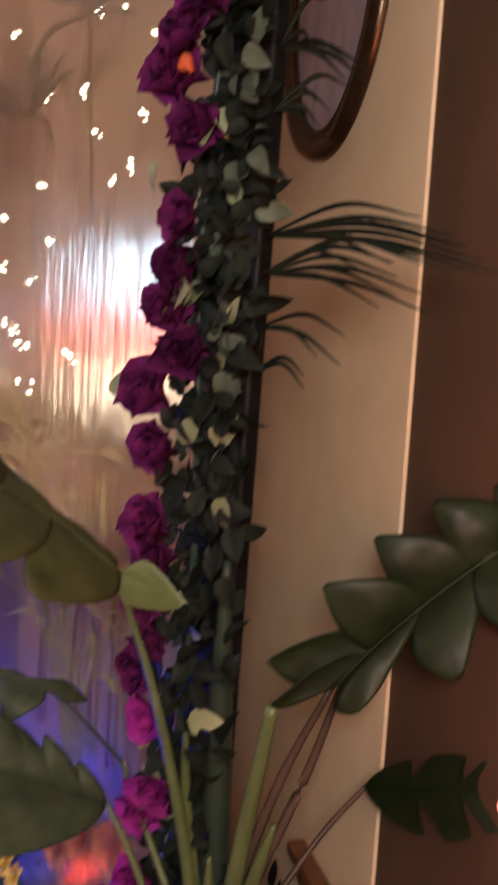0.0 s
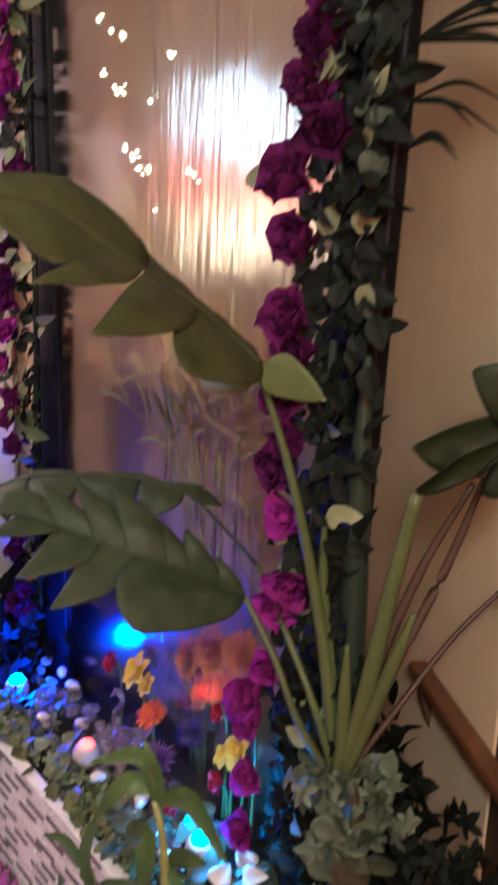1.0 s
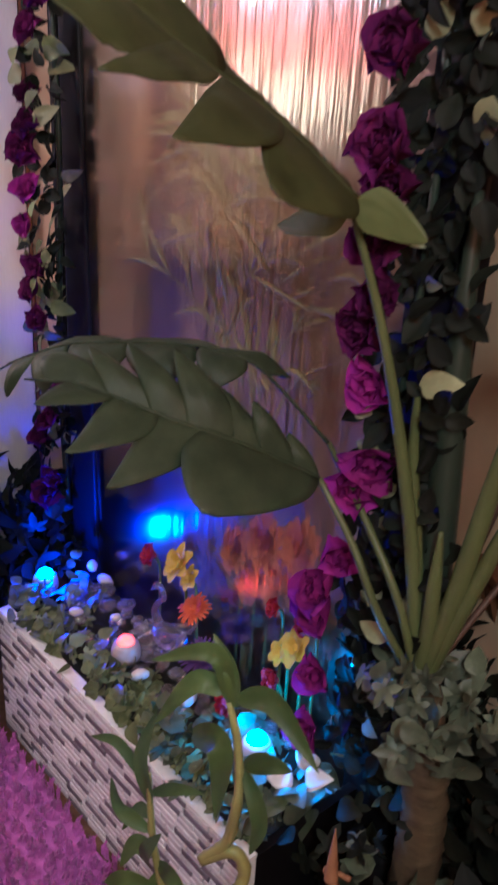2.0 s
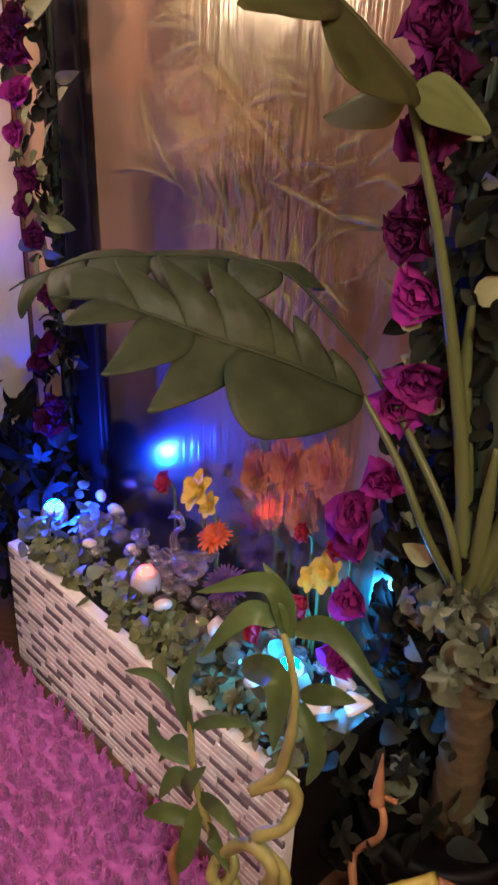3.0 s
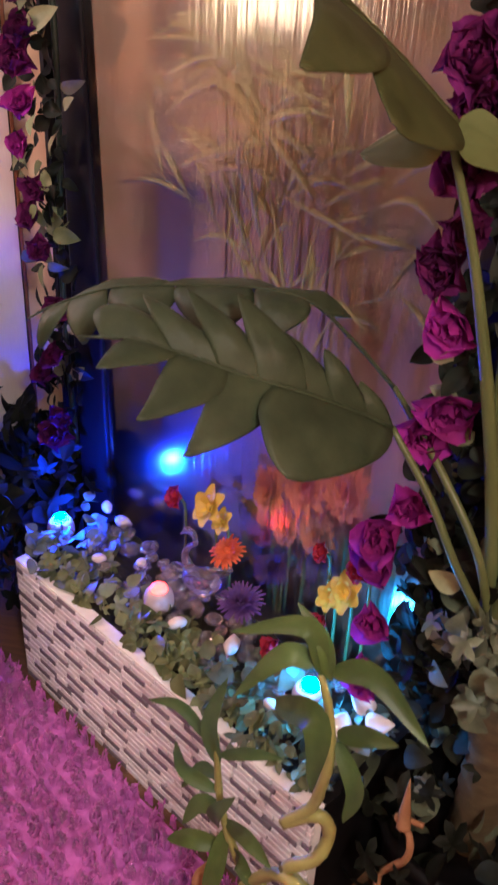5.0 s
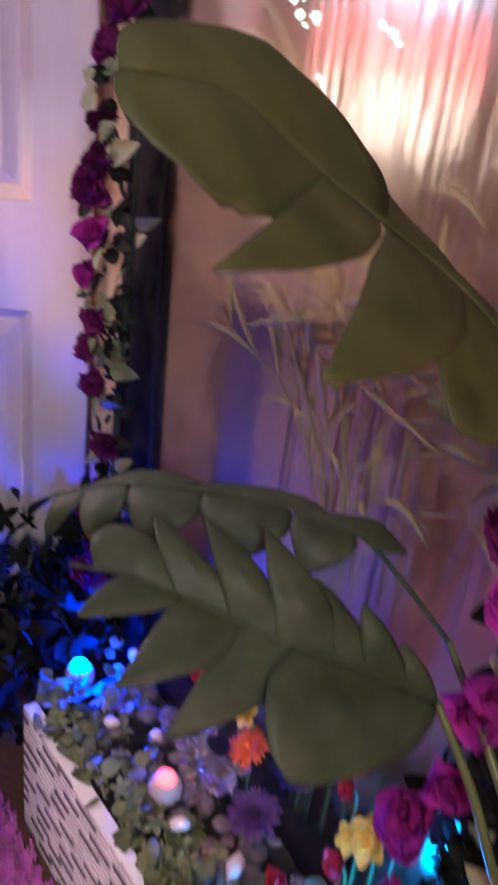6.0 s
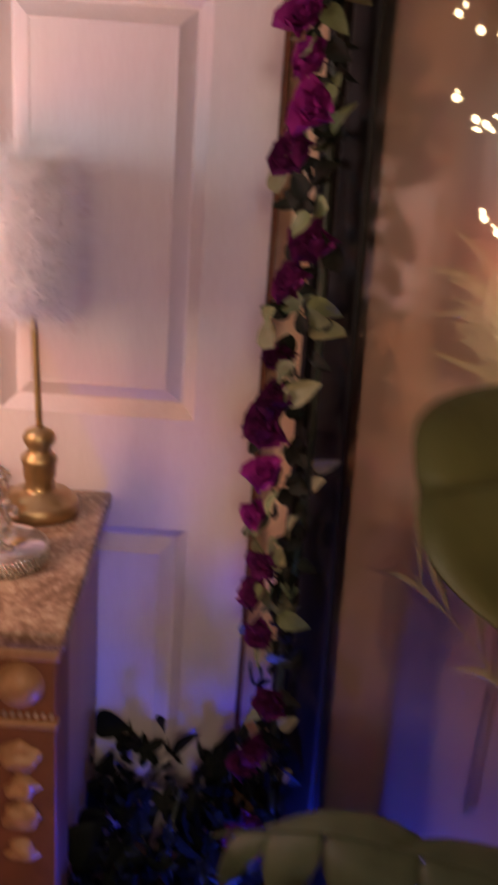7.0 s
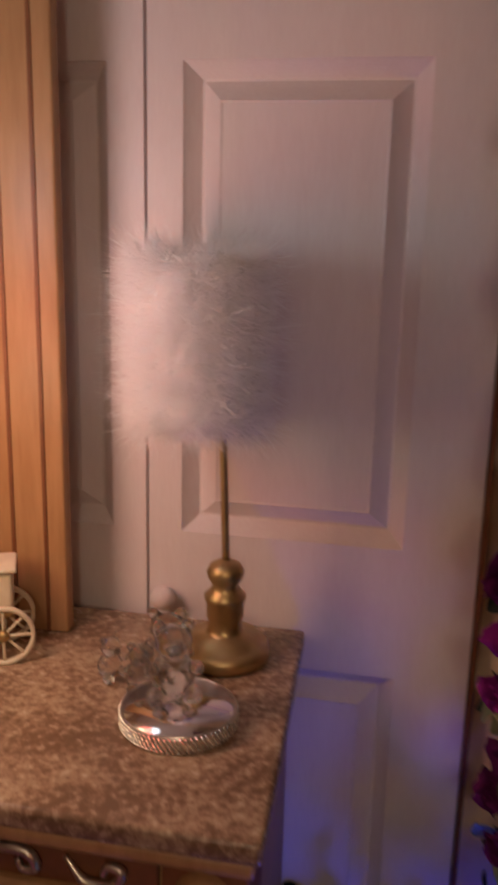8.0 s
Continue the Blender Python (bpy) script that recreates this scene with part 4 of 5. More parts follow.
for z, n, L in ((1.585, 10, 0.30), (1.54, 8, 0.24), (1.475, 3, 0.13), (1.42, 2, 0.10), (1.73, 5, 0.08), (1.80, 6, 0.10), (1.88, 6, 0.10), (1.94, 6, 0.10)):
    for k in range(n):
        dz = rg.uniform(-0.02, 0.05)
        l = L * rg.uniform(0.6, 1.0)
        y1 = rg.uniform(-0.03, 0.05)
        part("blade", tube([(0.78, -0.01, z), (0.78 + l * 0.5, y1 * 0.5, z + dz * 0.7 + 0.01), (0.78 + l, y1, z + dz - 0.015)], [0.0016, 0.0034, 0.0006], n=12, sides=5), M_LEAFD, fronds)


# ---------------------------------------------------------------- ivy
def ivy_bm(r):
    """Five-lobed ivy leaf, slightly cupped."""
    bm = bmesh.new()
    c = bm.verts.new((0, 0, 0))
    pts = []
    for k in range(20):
        a = math.pi * 2 * k / 20 - math.pi / 2
        lobe = 0.72 + 0.28 * math.cos(5 * (a - math.pi / 2))
        if k == 0:
            lobe = 0.25
        rr = r * lobe * (1.15 if abs(a - math.pi / 2) < 0.5 else 1.0)
        pts.append(bm.verts.new((rr * math.cos(a), rr * math.sin(a) + 0.3 * r, -0.25 * rr * lobe + 0.08 * r * math.sin(3 * a))))
    for k in range(20):
        bm.faces.new((c, pts[k], pts[(k + 1) % 20]))
    return bm


IVY = [mesh_of(ivy_bm(0.021), "leaf", M_IVY), mesh_of(leaf_grid(0.036, 0.030, 0.5, 0.3), "leaf", M_IVY), mesh_of(leaf_grid(0.030, 0.028, -0.2, 0.5), "leaf", M_IVY)]
IVYG = [mesh_of(ivy_bm(0.028), "leaf", M_IVYG), mesh_of(leaf_grid(0.050, 0.040, 0.4, 0.3), "leaf", M_IVYG)]
IVYD = [mesh_of(leaf_grid(0.060, 0.045, 0.4, 0.3), "leaf", M_LEAFD), mesh_of(ivy_bm(0.030), "leaf", M_LEAFD)]

ivy = thing("planter_ivy", MIR, "trailing green ivy along the planter edge", "ivy")
scatter_leaves(ivy, IVY, 210, lambda r: (r.uniform(X0 - 0.005, X1 - 0.02), YF + 0.018 + abs(r.gauss(0, 0.035)), 0.287 + r.uniform(0, 0.03)), random.Random(2), (0.6, 1.1), flat=0.8, toward=(0, -0.6, 0.9))
scatter_leaves(ivy, IVY, 50, lambda r: (r.uniform(X0 - 0.03, X0 + 0.10), r.uniform(YF, -0.06), 0.29 + r.uniform(0, 0.035)), random.Random(3), (0.7, 1.2), flat=0.8, toward=(0, -0.6, 0.9))
scatter_leaves(ivy, IVY, 60, lambda r: (r.uniform(0.05, 0.60), r.uniform(-0.19, -0.12), 0.28 + r.uniform(0, 0.025)), random.Random(14), (0.6, 1.0), flat=0.8, toward=(0, -0.5, 0.9))
scatter_leaves(ivy, IVYG, 70, lambda r: (r.uniform(0.45, X1), r.uniform(YF + 0.02, -0.05), 0.285 + r.uniform(0, 0.04)), random.Random(4), (0.6, 1.0), flat=0.9, toward=(0, -0.4, 0.9))
trunk_ivy = thing("trunk_ivy", Matrix.Translation(TR), "grey green ivy wound round the plant's trunk", "ivy")


def round_trunk(r):
    a, z = r.uniform(0, 6.28), r.choice((r.uniform(0.47, 0.58), r.uniform(0.46, 0.58), r.uniform(0.20, 0.32)))
    k = r.uniform(0.04, 0.095)
    return (-0.012 + k * math.cos(a), k * math.sin(a), z)


scatter_leaves(trunk_ivy, IVYG, 45, lambda r: (-0.02 + r.gauss(0, 0.035), r.gauss(0, 0.03) - 0.02, r.uniform(0.49, 0.60)), random.Random(55), (0.55, 0.95), flat=0.9, toward=(-0.2, -0.8, 0.6))
scatter_leaves(trunk_ivy, IVYG, 52, round_trunk, random.Random(5), (0.65, 1.15), flat=0.9, toward=(-0.3, -0.9, 0.4))
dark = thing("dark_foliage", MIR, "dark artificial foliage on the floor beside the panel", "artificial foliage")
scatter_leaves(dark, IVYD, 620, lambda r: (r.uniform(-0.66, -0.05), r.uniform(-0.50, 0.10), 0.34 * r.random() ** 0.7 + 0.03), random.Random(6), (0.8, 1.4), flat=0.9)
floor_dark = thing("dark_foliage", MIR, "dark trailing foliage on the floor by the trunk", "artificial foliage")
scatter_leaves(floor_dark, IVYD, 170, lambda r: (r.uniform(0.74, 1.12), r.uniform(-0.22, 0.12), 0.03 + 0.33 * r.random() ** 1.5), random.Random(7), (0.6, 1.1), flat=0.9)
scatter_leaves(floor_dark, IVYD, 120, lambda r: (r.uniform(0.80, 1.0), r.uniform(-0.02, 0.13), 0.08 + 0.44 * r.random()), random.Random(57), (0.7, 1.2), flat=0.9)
part("stem_tangle", tube([(0.74, -0.1, 0.04), (0.85, -0.16, 0.10), (0.95, -0.06, 0.06), (1.05, -0.1, 0.12)], [0.004, 0.003], n=40), M_STEMD, floor_dark)
for g, z, (x0, x1) in ((dark, 0.10, (-0.42, -0.06)),):
    part("branch", tube([((x0 + x1) / 2, -0.1, 0.0), (x0 + 0.1, -0.12, 0.25), (x0 + 0.05, -0.08, 0.36)], [0.006, 0.003], n=20), M_STEMD, g)


# ---------------------------------------------------------------- things in the planter
def flower(name, at, r, bm, petal, centre, label, up=(0, -0.55, 0.8)):
    f = thing(name, MIR @ facing(at, up), label, "artificial flower", "planter flowers")
    part("petals", bm, petal, f)
    part("centre", blob(r * 0.22, r * 0.22, r * 0.16, 3, 0.3), centre, f, m=pose(0, 0, r * 0.06))
    down = facing((0, 0, 0), up).to_3x3().inverted() @ Vector((0, 0, -1))
    part("stem", tube([(0, 0, 0), down * 0.03 + Vector((0, 0, -0.012)), down * max(0.04, at[2] - 0.255) + Vector((0, 0, -0.012))], [0.003, 0.003], n=10), M_STEM, f)
    return f


flower("gerbera", (0.312, -0.032, 0.384), 0.034, daisy_bm(0.034, 22, 1, 0.2, 0.2), M_FL_OR, M_FL_OR, "bright orange artificial gerbera in the planter")
flower("aster", (0.400, -0.080, 0.350), 0.045, daisy_bm(0.045, 34, 2, 0.45, 0.12, 3), M_FL_PU, M_FL_PU, "dark violet artificial aster in the planter", (0, -0.3, 0.9))
for at, r, seed in (((0.345, 0.035, 0.50), 0.050, 5), ((0.420, 0.035, 0.55), 0.060, 6), ((0.500, 0.035, 0.575), 0.058, 7), ((0.455, 0.035, 0.47), 0.050, 9), ((0.385, 0.035, 0.445), 0.040, 10)):
    flower("peach_dahlia", at, r, daisy_bm(r, 15, seed, 0.35, 0.42, 3), M_FL_PK, M_FL_OR, "large peach artificial dahlia behind the wet glass", (-0.2, -0.9, 0.3))
for at, r, seed in (((0.268, -0.030, 0.450), 0.044, 3), ((0.300, -0.030, 0.437), 0.030, 14), ((0.573, -0.032, 0.455), 0.040, 4), ((0.545, -0.034, 0.430), 0.030, 24)):
    flower("lily", at, r, daisy_bm(r, 6, seed, 0.5, 0.62, 2), M_FL_YE, M_FL_YE, "yellow artificial lily before the wet glass", (-0.2, -0.8, 0.55))
for at, r, seed in (((0.185, -0.030, 0.430), 0.030, 31), ((0.520, -0.030, 0.500), 0.022, 34), ((0.598, -0.032, 0.515), 0.030, 33), ((0.536, -0.036, 0.372), 0.030, 32)):
    flower("red_carnation", at, r, rose_bm(r, seed, 14), M_FL_RE, M_FL_RE, "small red artificial carnation before the wet glass", (-0.3, -0.9, 0.4))
flower("red_carnation", (0.500, -0.10, 0.335), 0.030, rose_bm(0.032, 32, 14), M_FL_RE, M_FL_RE, "small red artificial carnation", (-0.3, -0.9, 0.4))
flower("aster", (0.36, 0.04, 0.34), 0.038, daisy_bm(0.045, 30, 8, 0.4, 0.12, 3), M_FL_PU, M_FL_PU, "dark violet artificial aster behind the wet glass", (-0.1, -0.6, 0.8))
sprig = thing("flower_foliage", MIR, "dark green filler leaves between the flowers", "artificial foliage")
scatter_leaves(sprig, IVYG + GLEAF_D, 70, lambda r: (r.uniform(0.15, 0.58), r.uniform(0.05, 0.09), r.uniform(0.27, 0.44)), random.Random(15), (0.5, 0.9), flat=0.8)
part("twig", tube([(0.2, 0.07, 0.22), (0.35, 0.07, 0.36), (0.56, 0.07, 0.42)], [0.003, 0.002], n=20), M_STEMD, sprig)

# LED pucks
for at, lens, label in ((LED_FAR, M_LEDB, "round puck light glowing blue"), (LED_MID, M_LEDR, "round puck light glowing red"), (LED_NEAR, M_LEDC, "round puck light glowing cyan blue")):
    led = thing("led_puck_light", Matrix.Translation(at - Vector((0, 0, 0.018))), label + " among the pebbles", "led light", "led lights")
    part("body", lathe([(0, -0.014), (0.023, -0.014), (0.026, -0.008), (0.026, 0.004), (0.023, 0.014), (0.018, 0.020), (0.015, 0.020)]), M_LEDBODY, led)
    part("lens", lathe([(0.015, 0.020), (0.0135, 0.026), (0.008, 0.030), (0, 0.031)], 20), lens, led)

# swan
swan = bmesh.new()
add_tube(swan, [(0.020, 0, 0.022), (0.036, 0, 0.045), (0.026, 0, 0.068), (0.012, 0, 0.082), (0.018, 0, 0.096), (0.032, 0, 0.096), (0.037, 0, 0.088)], [0.010, 0.0065, 0.005, 0.0045, 0.0045, 0.0055, 0.0055, 0.004], n=36, sides=10)
add_tube(swan, [(0.037, 0, 0.090), (0.045, 0, 0.082), (0.049, 0, 0.077)], [0.0038, 0.0025, 0.0008], n=8, sides=8)
for sub, (a, b, c), at in ((3, (0.040, 0.022, 0.019), (-0.005, 0, 0.018)),):
    k = blob(a, b, c, 2, 0.1, sub)
    for v in k.verts:
        v.co += Vector(at)
        v.co.z += 0.02 * max(0, -v.co.x - 0.02) / 0.03
    tmp = bpy.data.meshes.new("tmp")
    k.to_mesh(tmp)
    k.free()
    swan.from_mesh(tmp)
for sy in (-1, 1):
    for k in range(5):
        add_tube(swan, [(0.012 - 0.004 * k, sy * 0.017, 0.026 + 0.002 * k), (-0.015 - 0.005 * k, sy * 0.024, 0.030 + 0.005 * k), (-0.036 - 0.004 * k, sy * 0.018, 0.036 + 0.006 * k)], [0.004, 0.006, 0.0015], n=10, sides=7)
ob = new("swan_figurine", mesh_of(swan, "swan_figurine", M_GEM))
rm = ob.modifiers.new("fuse", "REMESH")
rm.mode, rm.voxel_size = "VOXEL", 0.0014
rm.use_smooth_shade = True
ob.matrix_basis = MIR @ pose(0.288, -0.072, 0.305, 0, 0, 178) @ Matrix.Scale(1.15, 4)
tagged(ob, "clear glass swan figurine resting on pebbles", "figurine")

# pebbles and glass gems
GEMS = [mesh_of(blob(0.016, 0.013, 0.008, s, 0.12), "glass_gem", M_GEM) for s in range(3)]
STONES = [mesh_of(blob(0.016, 0.011, 0.009, s + 5, 0.2), "white_pebble", M_STONE) for s in range(3)]
rg = random.Random(21)
for k in range(120):
    ob = new("glass_gem", GEMS[k % 3])
    ob.matrix_basis = MIR @ pose(rg.uniform(0.0, 0.62), rg.uniform(-0.17, -0.045), 0.288 + rg.uniform(0, 0.014), rg.uniform(-25, 25), rg.uniform(-25, 25), rg.uniform(0, 360)) @ Matrix.Scale(rg.uniform(0.7, 1.15), 4)
    tagged(ob, "clear flat glass gem lying in the planter", "glass gem", "glass gems")
for x, y, z, s in ((-0.03, -0.035, 0.30, 1.0), (0.035, -0.045, 0.303, 1.15), (0.43, -0.13, 0.312, 1.2), (0.33, -0.16, 0.310, 1.1), (0.10, -0.15, 0.306, 0.9), (0.28, -0.15, 0.306, 0.9), (0.50, -0.155, 0.308, 1.1), (0.56, -0.17, 0.308, 1.0), (0.61, -0.12, 0.308, 1.1), (0.16, -0.10, 0.306, 0.8)):
    ob = new("white_pebble", STONES[int(x * 100) % 3])
    ob.matrix_basis = MIR @ pose(x, y, z, 10, 15, x * 700) @ Matrix.Scale(s, 4)
    tagged(ob, "smooth white pebble lying in the planter", "pebble", "white pebbles")
for x, y, z, a in ((0.665, -0.15, 0.315, 20), (0.695, -0.12, 0.33, -40), (0.675, -0.09, 0.32, 80)):
    ob = new("white_shell", mesh_of(leaf_grid(0.040, 0.040, 0.35, 0.5, 0.8, 10), "white_shell", M_SHELL))
    so = ob.modifiers.new("thick", "SOLIDIFY")
    so.thickness = 0.002
    ob.matrix_basis = MIR @ pose(x, y, z, 35, 10, a)
    tagged(ob, "white fan-shaped shell at the planter's end", "shell", "white shells")

# ---------------------------------------------------------------- lucky bamboo in front of the planter
bam = thing("lucky_bamboo", MIR, "curly lucky bamboo with long green leaves", "lucky bamboo")
part("vase", lathe([(0, 0.0), (0.040, 0.0), (0.048, 0.03), (0.044, 0.08), (0.030, 0.12), (0.034, 0.135), (0.030, 0.135), (0.026, 0.115), (0, 0.11)]), M_BLACK, bam, "small dark vase", m=pose(0.765, -0.345, 0.0))
part("stalk", tube([(0.770, -0.345, 0.10), (0.795, -0.34, 0.216), (0.795, -0.34, 0.282), (0.759, -0.355, 0.318), (0.789, -0.34, 0.356), (0.794, -0.325, 0.394), (0.783, -0.335, 0.426), (0.747, -0.352, 0.393), (0.774, -0.34, 0.435),
                    (0.785, -0.34, 0.481), (0.791, -0.34, 0.538), (0.783, -0.34, 0.598), (0.766, -0.34, 0.641)], [0.0085, 0.0085, 0.008, 0.0065, 0.004], n=84, sides=10, knobs=0.14), M_BAMB, bam)
part("stalk", tube([(0.765, -0.35, 0.10), (0.767, -0.35, 0.195), (0.797, -0.36, 0.305), (0.750, -0.36, 0.305), (0.703, -0.36, 0.230), (0.701, -0.37, 0.198), (0.715, -0.362, 0.190), (0.722, -0.35, 0.222), (0.708, -0.345, 0.232), (0.699, -0.35, 0.215)],
                   [0.009, 0.0085, 0.0075, 0.005], n=66, sides=10, knobs=0.14), M_BAMB, bam)
part("stalk", tube([(0.760, -0.345, 0.10), (0.728, -0.34, 0.160), (0.671, -0.34, 0.215), (0.631, -0.34, 0.292), (0.619, -0.34, 0.372), (0.616, -0.34, 0.42)], [0.0075, 0.006, 0.0035], n=36, sides=10, knobs=0.12), M_BAMB, bam)
for pts, w in (
    (((0.770, -0.34, 0.640), (0.750, -0.35, 0.700), (0.660, -0.37, 0.645)), 0.030), (((0.757, -0.34, 0.649), (0.731, -0.36, 0.654), (0.681, -0.38, 0.571)), 0.034),
    (((0.780, -0.34, 0.654), (0.826, -0.33, 0.673), (0.897, -0.33, 0.634)), 0.034), (((0.717, -0.35, 0.566), (0.790, -0.37, 0.610), (0.800, -0.38, 0.523)), 0.044),
    (((0.797, -0.34, 0.575), (0.834, -0.34, 0.604), (0.870, -0.34, 0.621)), 0.030), (((0.778, -0.34, 0.641), (0.765, -0.34, 0.685), (0.710, -0.32, 0.690)), 0.024),
    (((0.619, -0.34, 0.372), (0.614, -0.35, 0.450), (0.631, -0.34, 0.534)), 0.032), (((0.605, -0.34, 0.400), (0.559, -0.35, 0.435), (0.503, -0.36, 0.412)), 0.022),
    (((0.620, -0.34, 0.320), (0.580, -0.36, 0.341), (0.571, -0.37, 0.397)), 0.030), (((0.620, -0.34, 0.250), (0.640, -0.36, 0.313), (0.673, -0.36, 0.375)), 0.032),
    (((0.640, -0.34, 0.275), (0.700, -0.36, 0.320), (0.749, -0.37, 0.324)), 0.032), (((0.795, -0.335, 0.560), (0.829, -0.34, 0.517), (0.826, -0.35, 0.470)), 0.028),
    (((0.640, -0.345, 0.230), (0.602, -0.37, 0.232), (0.565, -0.38, 0.200)), 0.036), (((0.622, -0.34, 0.350), (0.580, -0.33, 0.320), (0.549, -0.34, 0.260)), 0.026), (((0.625, -0.34, 0.393), (0.675, -0.34, 0.440), (0.720, -0.33, 0.462)), 0.022),
    (((0.632, -0.34, 0.290), (0.600, -0.35, 0.285), (0.575, -0.36, 0.225)), 0.034), (((0.660, -0.34, 0.230), (0.690, -0.36, 0.260), (0.735, -0.37, 0.240)), 0.030), (((0.640, -0.34, 0.260), (0.650, -0.37, 0.20), (0.640, -0.38, 0.150)), 0.036)):
    part("leaf", ribbon_leaf([Vector(p) for p in pts], 0.74 * w), M_BAMBL, bam)
part("husk", tube([(0.628, -0.35, 0.190), (0.614, -0.36, 0.140), (0.624, -0.37, 0.078)], [0.004, 0.013, 0.002], n=14, sides=8), M_HUSK, bam, "dry brown husk")
bam2 = thing("bamboo_cutting", MIR, "thick yellow bamboo cutting lying at a slant", "bamboo")
part("stalk", tube([(0.835, -0.25, 0.165), (0.875, -0.21, 0.20), (0.915, -0.175, 0.235)], [0.012, 0.012], n=20, sides=14, knobs=0.08), M_BAMBY, bam2)
part("shoot", tube([(0.86, -0.235, 0.10), (0.80, -0.20, 0.18), (0.83, -0.19, 0.25), (0.825, -0.185, 0.29), (0.80, -0.18, 0.30), (0.835, -0.17, 0.305)], [0.006, 0.005, 0.004], n=36, sides=8, knobs=0.15), M_HUSK, bam2)
part("husk", tube([(0.815, -0.185, 0.295), (0.81, -0.18, 0.32), (0.808, -0.18, 0.38)], [0.010, 0.008, 0.0008], n=14, sides=8), M_HUSK, bam2, "dry brown husk")
part("root", tube([(0.915, -0.175, 0.232), (0.95, -0.15, 0.22), (1.0, -0.14, 0.21)], [0.008, 0.005, 0.003], n=14), M_HUSK, bam2)
part("stand", tube([(0.80, -0.30, 0.0), (0.82, -0.28, 0.09), (0.837, -0.25, 0.165)], [0.006, 0.005], n=10), M_STEMD, bam2)

# unseen body for the added orange light
hl = thing("added_orange_lamp", WALL @ pose(1.25, -0.30, 0.2), "unseen small orange lamp on a post, added for the glow on the brown wall", "lamp")
part("shade", lathe([(0.03, 1.09), (0.06, 1.09), (0.045, 1.21), (0.02, 1.22)], 24), M_GLOW_R, hl).visible_shadow = False
part("post", tube([(0, 0, -0.2), (0, 0, 0.5), (0, 0, 1.09)], [0.012, 0.010], n=6), M_BRASS, hl)

# ---------------------------------------------------------------- oval picture
oval = thing("oval_picture", WALL, "oval picture in a dark bronze frame", "picture")


def oval_ring(a, b, prof, n=64):
    bm = bmesh.new()
    loops = [[bm.verts.new(((a + o) * math.cos(2 * math.pi * k / n), -y, (b + o) * math.sin(2 * math.pi * k / n))) for k in range(n)] for o, y in prof]
    for p, q in zip(loops, loops[1:]):
        for k in range(n):
            bm.faces.new((p[k], p[(k + 1) % n], q[(k + 1) % n], q[k]))
    return bm


part("frame", oval_ring(0.175, 0.245, [(0, 0.004), (0.0, 0.012), (0.01, 0.018), (0.018, 0.014), (0.03, 0.024), (0.046, 0.022), (0.054, 0.008), (0.055, 0.0)]), M_OVAL, oval, m=pose(0, 0, 2.05))
bm = bmesh.new()
vs = [bm.verts.new((0.178 * math.cos(2 * math.pi * k / 48), -0.006, 0.248 * math.sin(2 * math.pi * k / 48))) for k in range(48)]
bm.faces.new(vs)
part("print", bm, M_PICTURE, oval, "mauve print, lightened for the reflection on it", smooth=False, m=pose(0, 0, 2.05))

# ---------------------------------------------------------------- wooden ledge on the peach wall, dark ivy under it
ledge = thing("wall_ledge", WALL, "narrow brown wooden ledge on the peach wall", "ledge")
part("board", box(0.205, 1.10, -0.036, -0.001, 0.495, 0.520, bevel=0.006), M_LEDGE, ledge)
for x in (0.235, 0.62, 1.0):
    bm = bmesh.new()
    q = [(-0.0015, 0.494), (-0.030, 0.494), (-0.022, 0.462), (-0.010, 0.425), (-0.0015, 0.405)]
    a, b = [[bm.verts.new((x + o, y, z)) for y, z in q] for o in (0, 0.022)]
    for k in range(5):
        bm.faces.new((a[k], a[(k + 1) % 5], b[(k + 1) % 5], b[k]))
    bm.faces.new(a[::-1])
    bm.faces.new(b)
    part("bracket", bm, M_LEDGE, ledge, smooth=False)
di = thing("potted_ivy", WALL @ pose(0.30, -0.135, 0), "dark bushy artificial ivy in a black pot", "potted plant")
part("pot", lathe([(0, 0.0), (0.07, 0.0), (0.095, 0.15), (0.10, 0.16), (0.10, 0.175), (0.09, 0.175), (0.085, 0.15), (0.0, 0.145)]), M_BLACK, di, "black pot")
rg = random.Random(64)
for k in range(9):
    e = (rg.uniform(-0.17, 0.20), rg.uniform(-0.05, 0.08), rg.uniform(0.30, 0.41))
    part("stem", tube([(0, 0, 0.14), (e[0] * 0.4, e[1] * 0.4, 0.27), e], [0.004, 0.002], n=10, sides=5), M_STEMD, di)
scatter_leaves(di, GLEAF_D, 230, lambda r: (r.gauss(0.01, 0.085), r.uniform(-0.07, 0.085), min(0.43, r.gauss(0.32, 0.06))), rg, (0.6, 1.05), flat=0.8, toward=(-0.3, -1, 0.5))

# ---------------------------------------------------------------- chest with granite top
chest = thing("granite_top_chest", DOOR, "carved golden wood chest with a granite top", "chest")
CX0, CX1, CY0, CY1 = -1.35, -0.124, -0.522, -0.02
top = bmesh.new()
add_box(top, CX0, CX1 + 0.008, CY0, CY1, 0.838, 0.866, bevel=0.007)
for v in top.verts:
    v.co.x -= 0.025 * (v.co.y - CY0) / (CY1 - CY0) * (v.co.x > -0.5)
part("top", top, M_GRANITE, chest, "speckled brown granite top")
for nm, bm in (("moulding", box(CX0 + 0.005, CX1, CY0 + 0.004, CY1, 0.818, 0.838, bevel=0.006)), ("body", box(CX0 + 0.02, CX1 - 0.015, CY0 + 0.03, CY1, 0.02, 0.818, bevel=0.003))):
    for v in bm.verts:
        v.co.x -= 0.025 * (v.co.y - CY0) / (CY1 - CY0) * (v.co.x > -0.5)
    part(nm, bm, M_WOOD, chest)
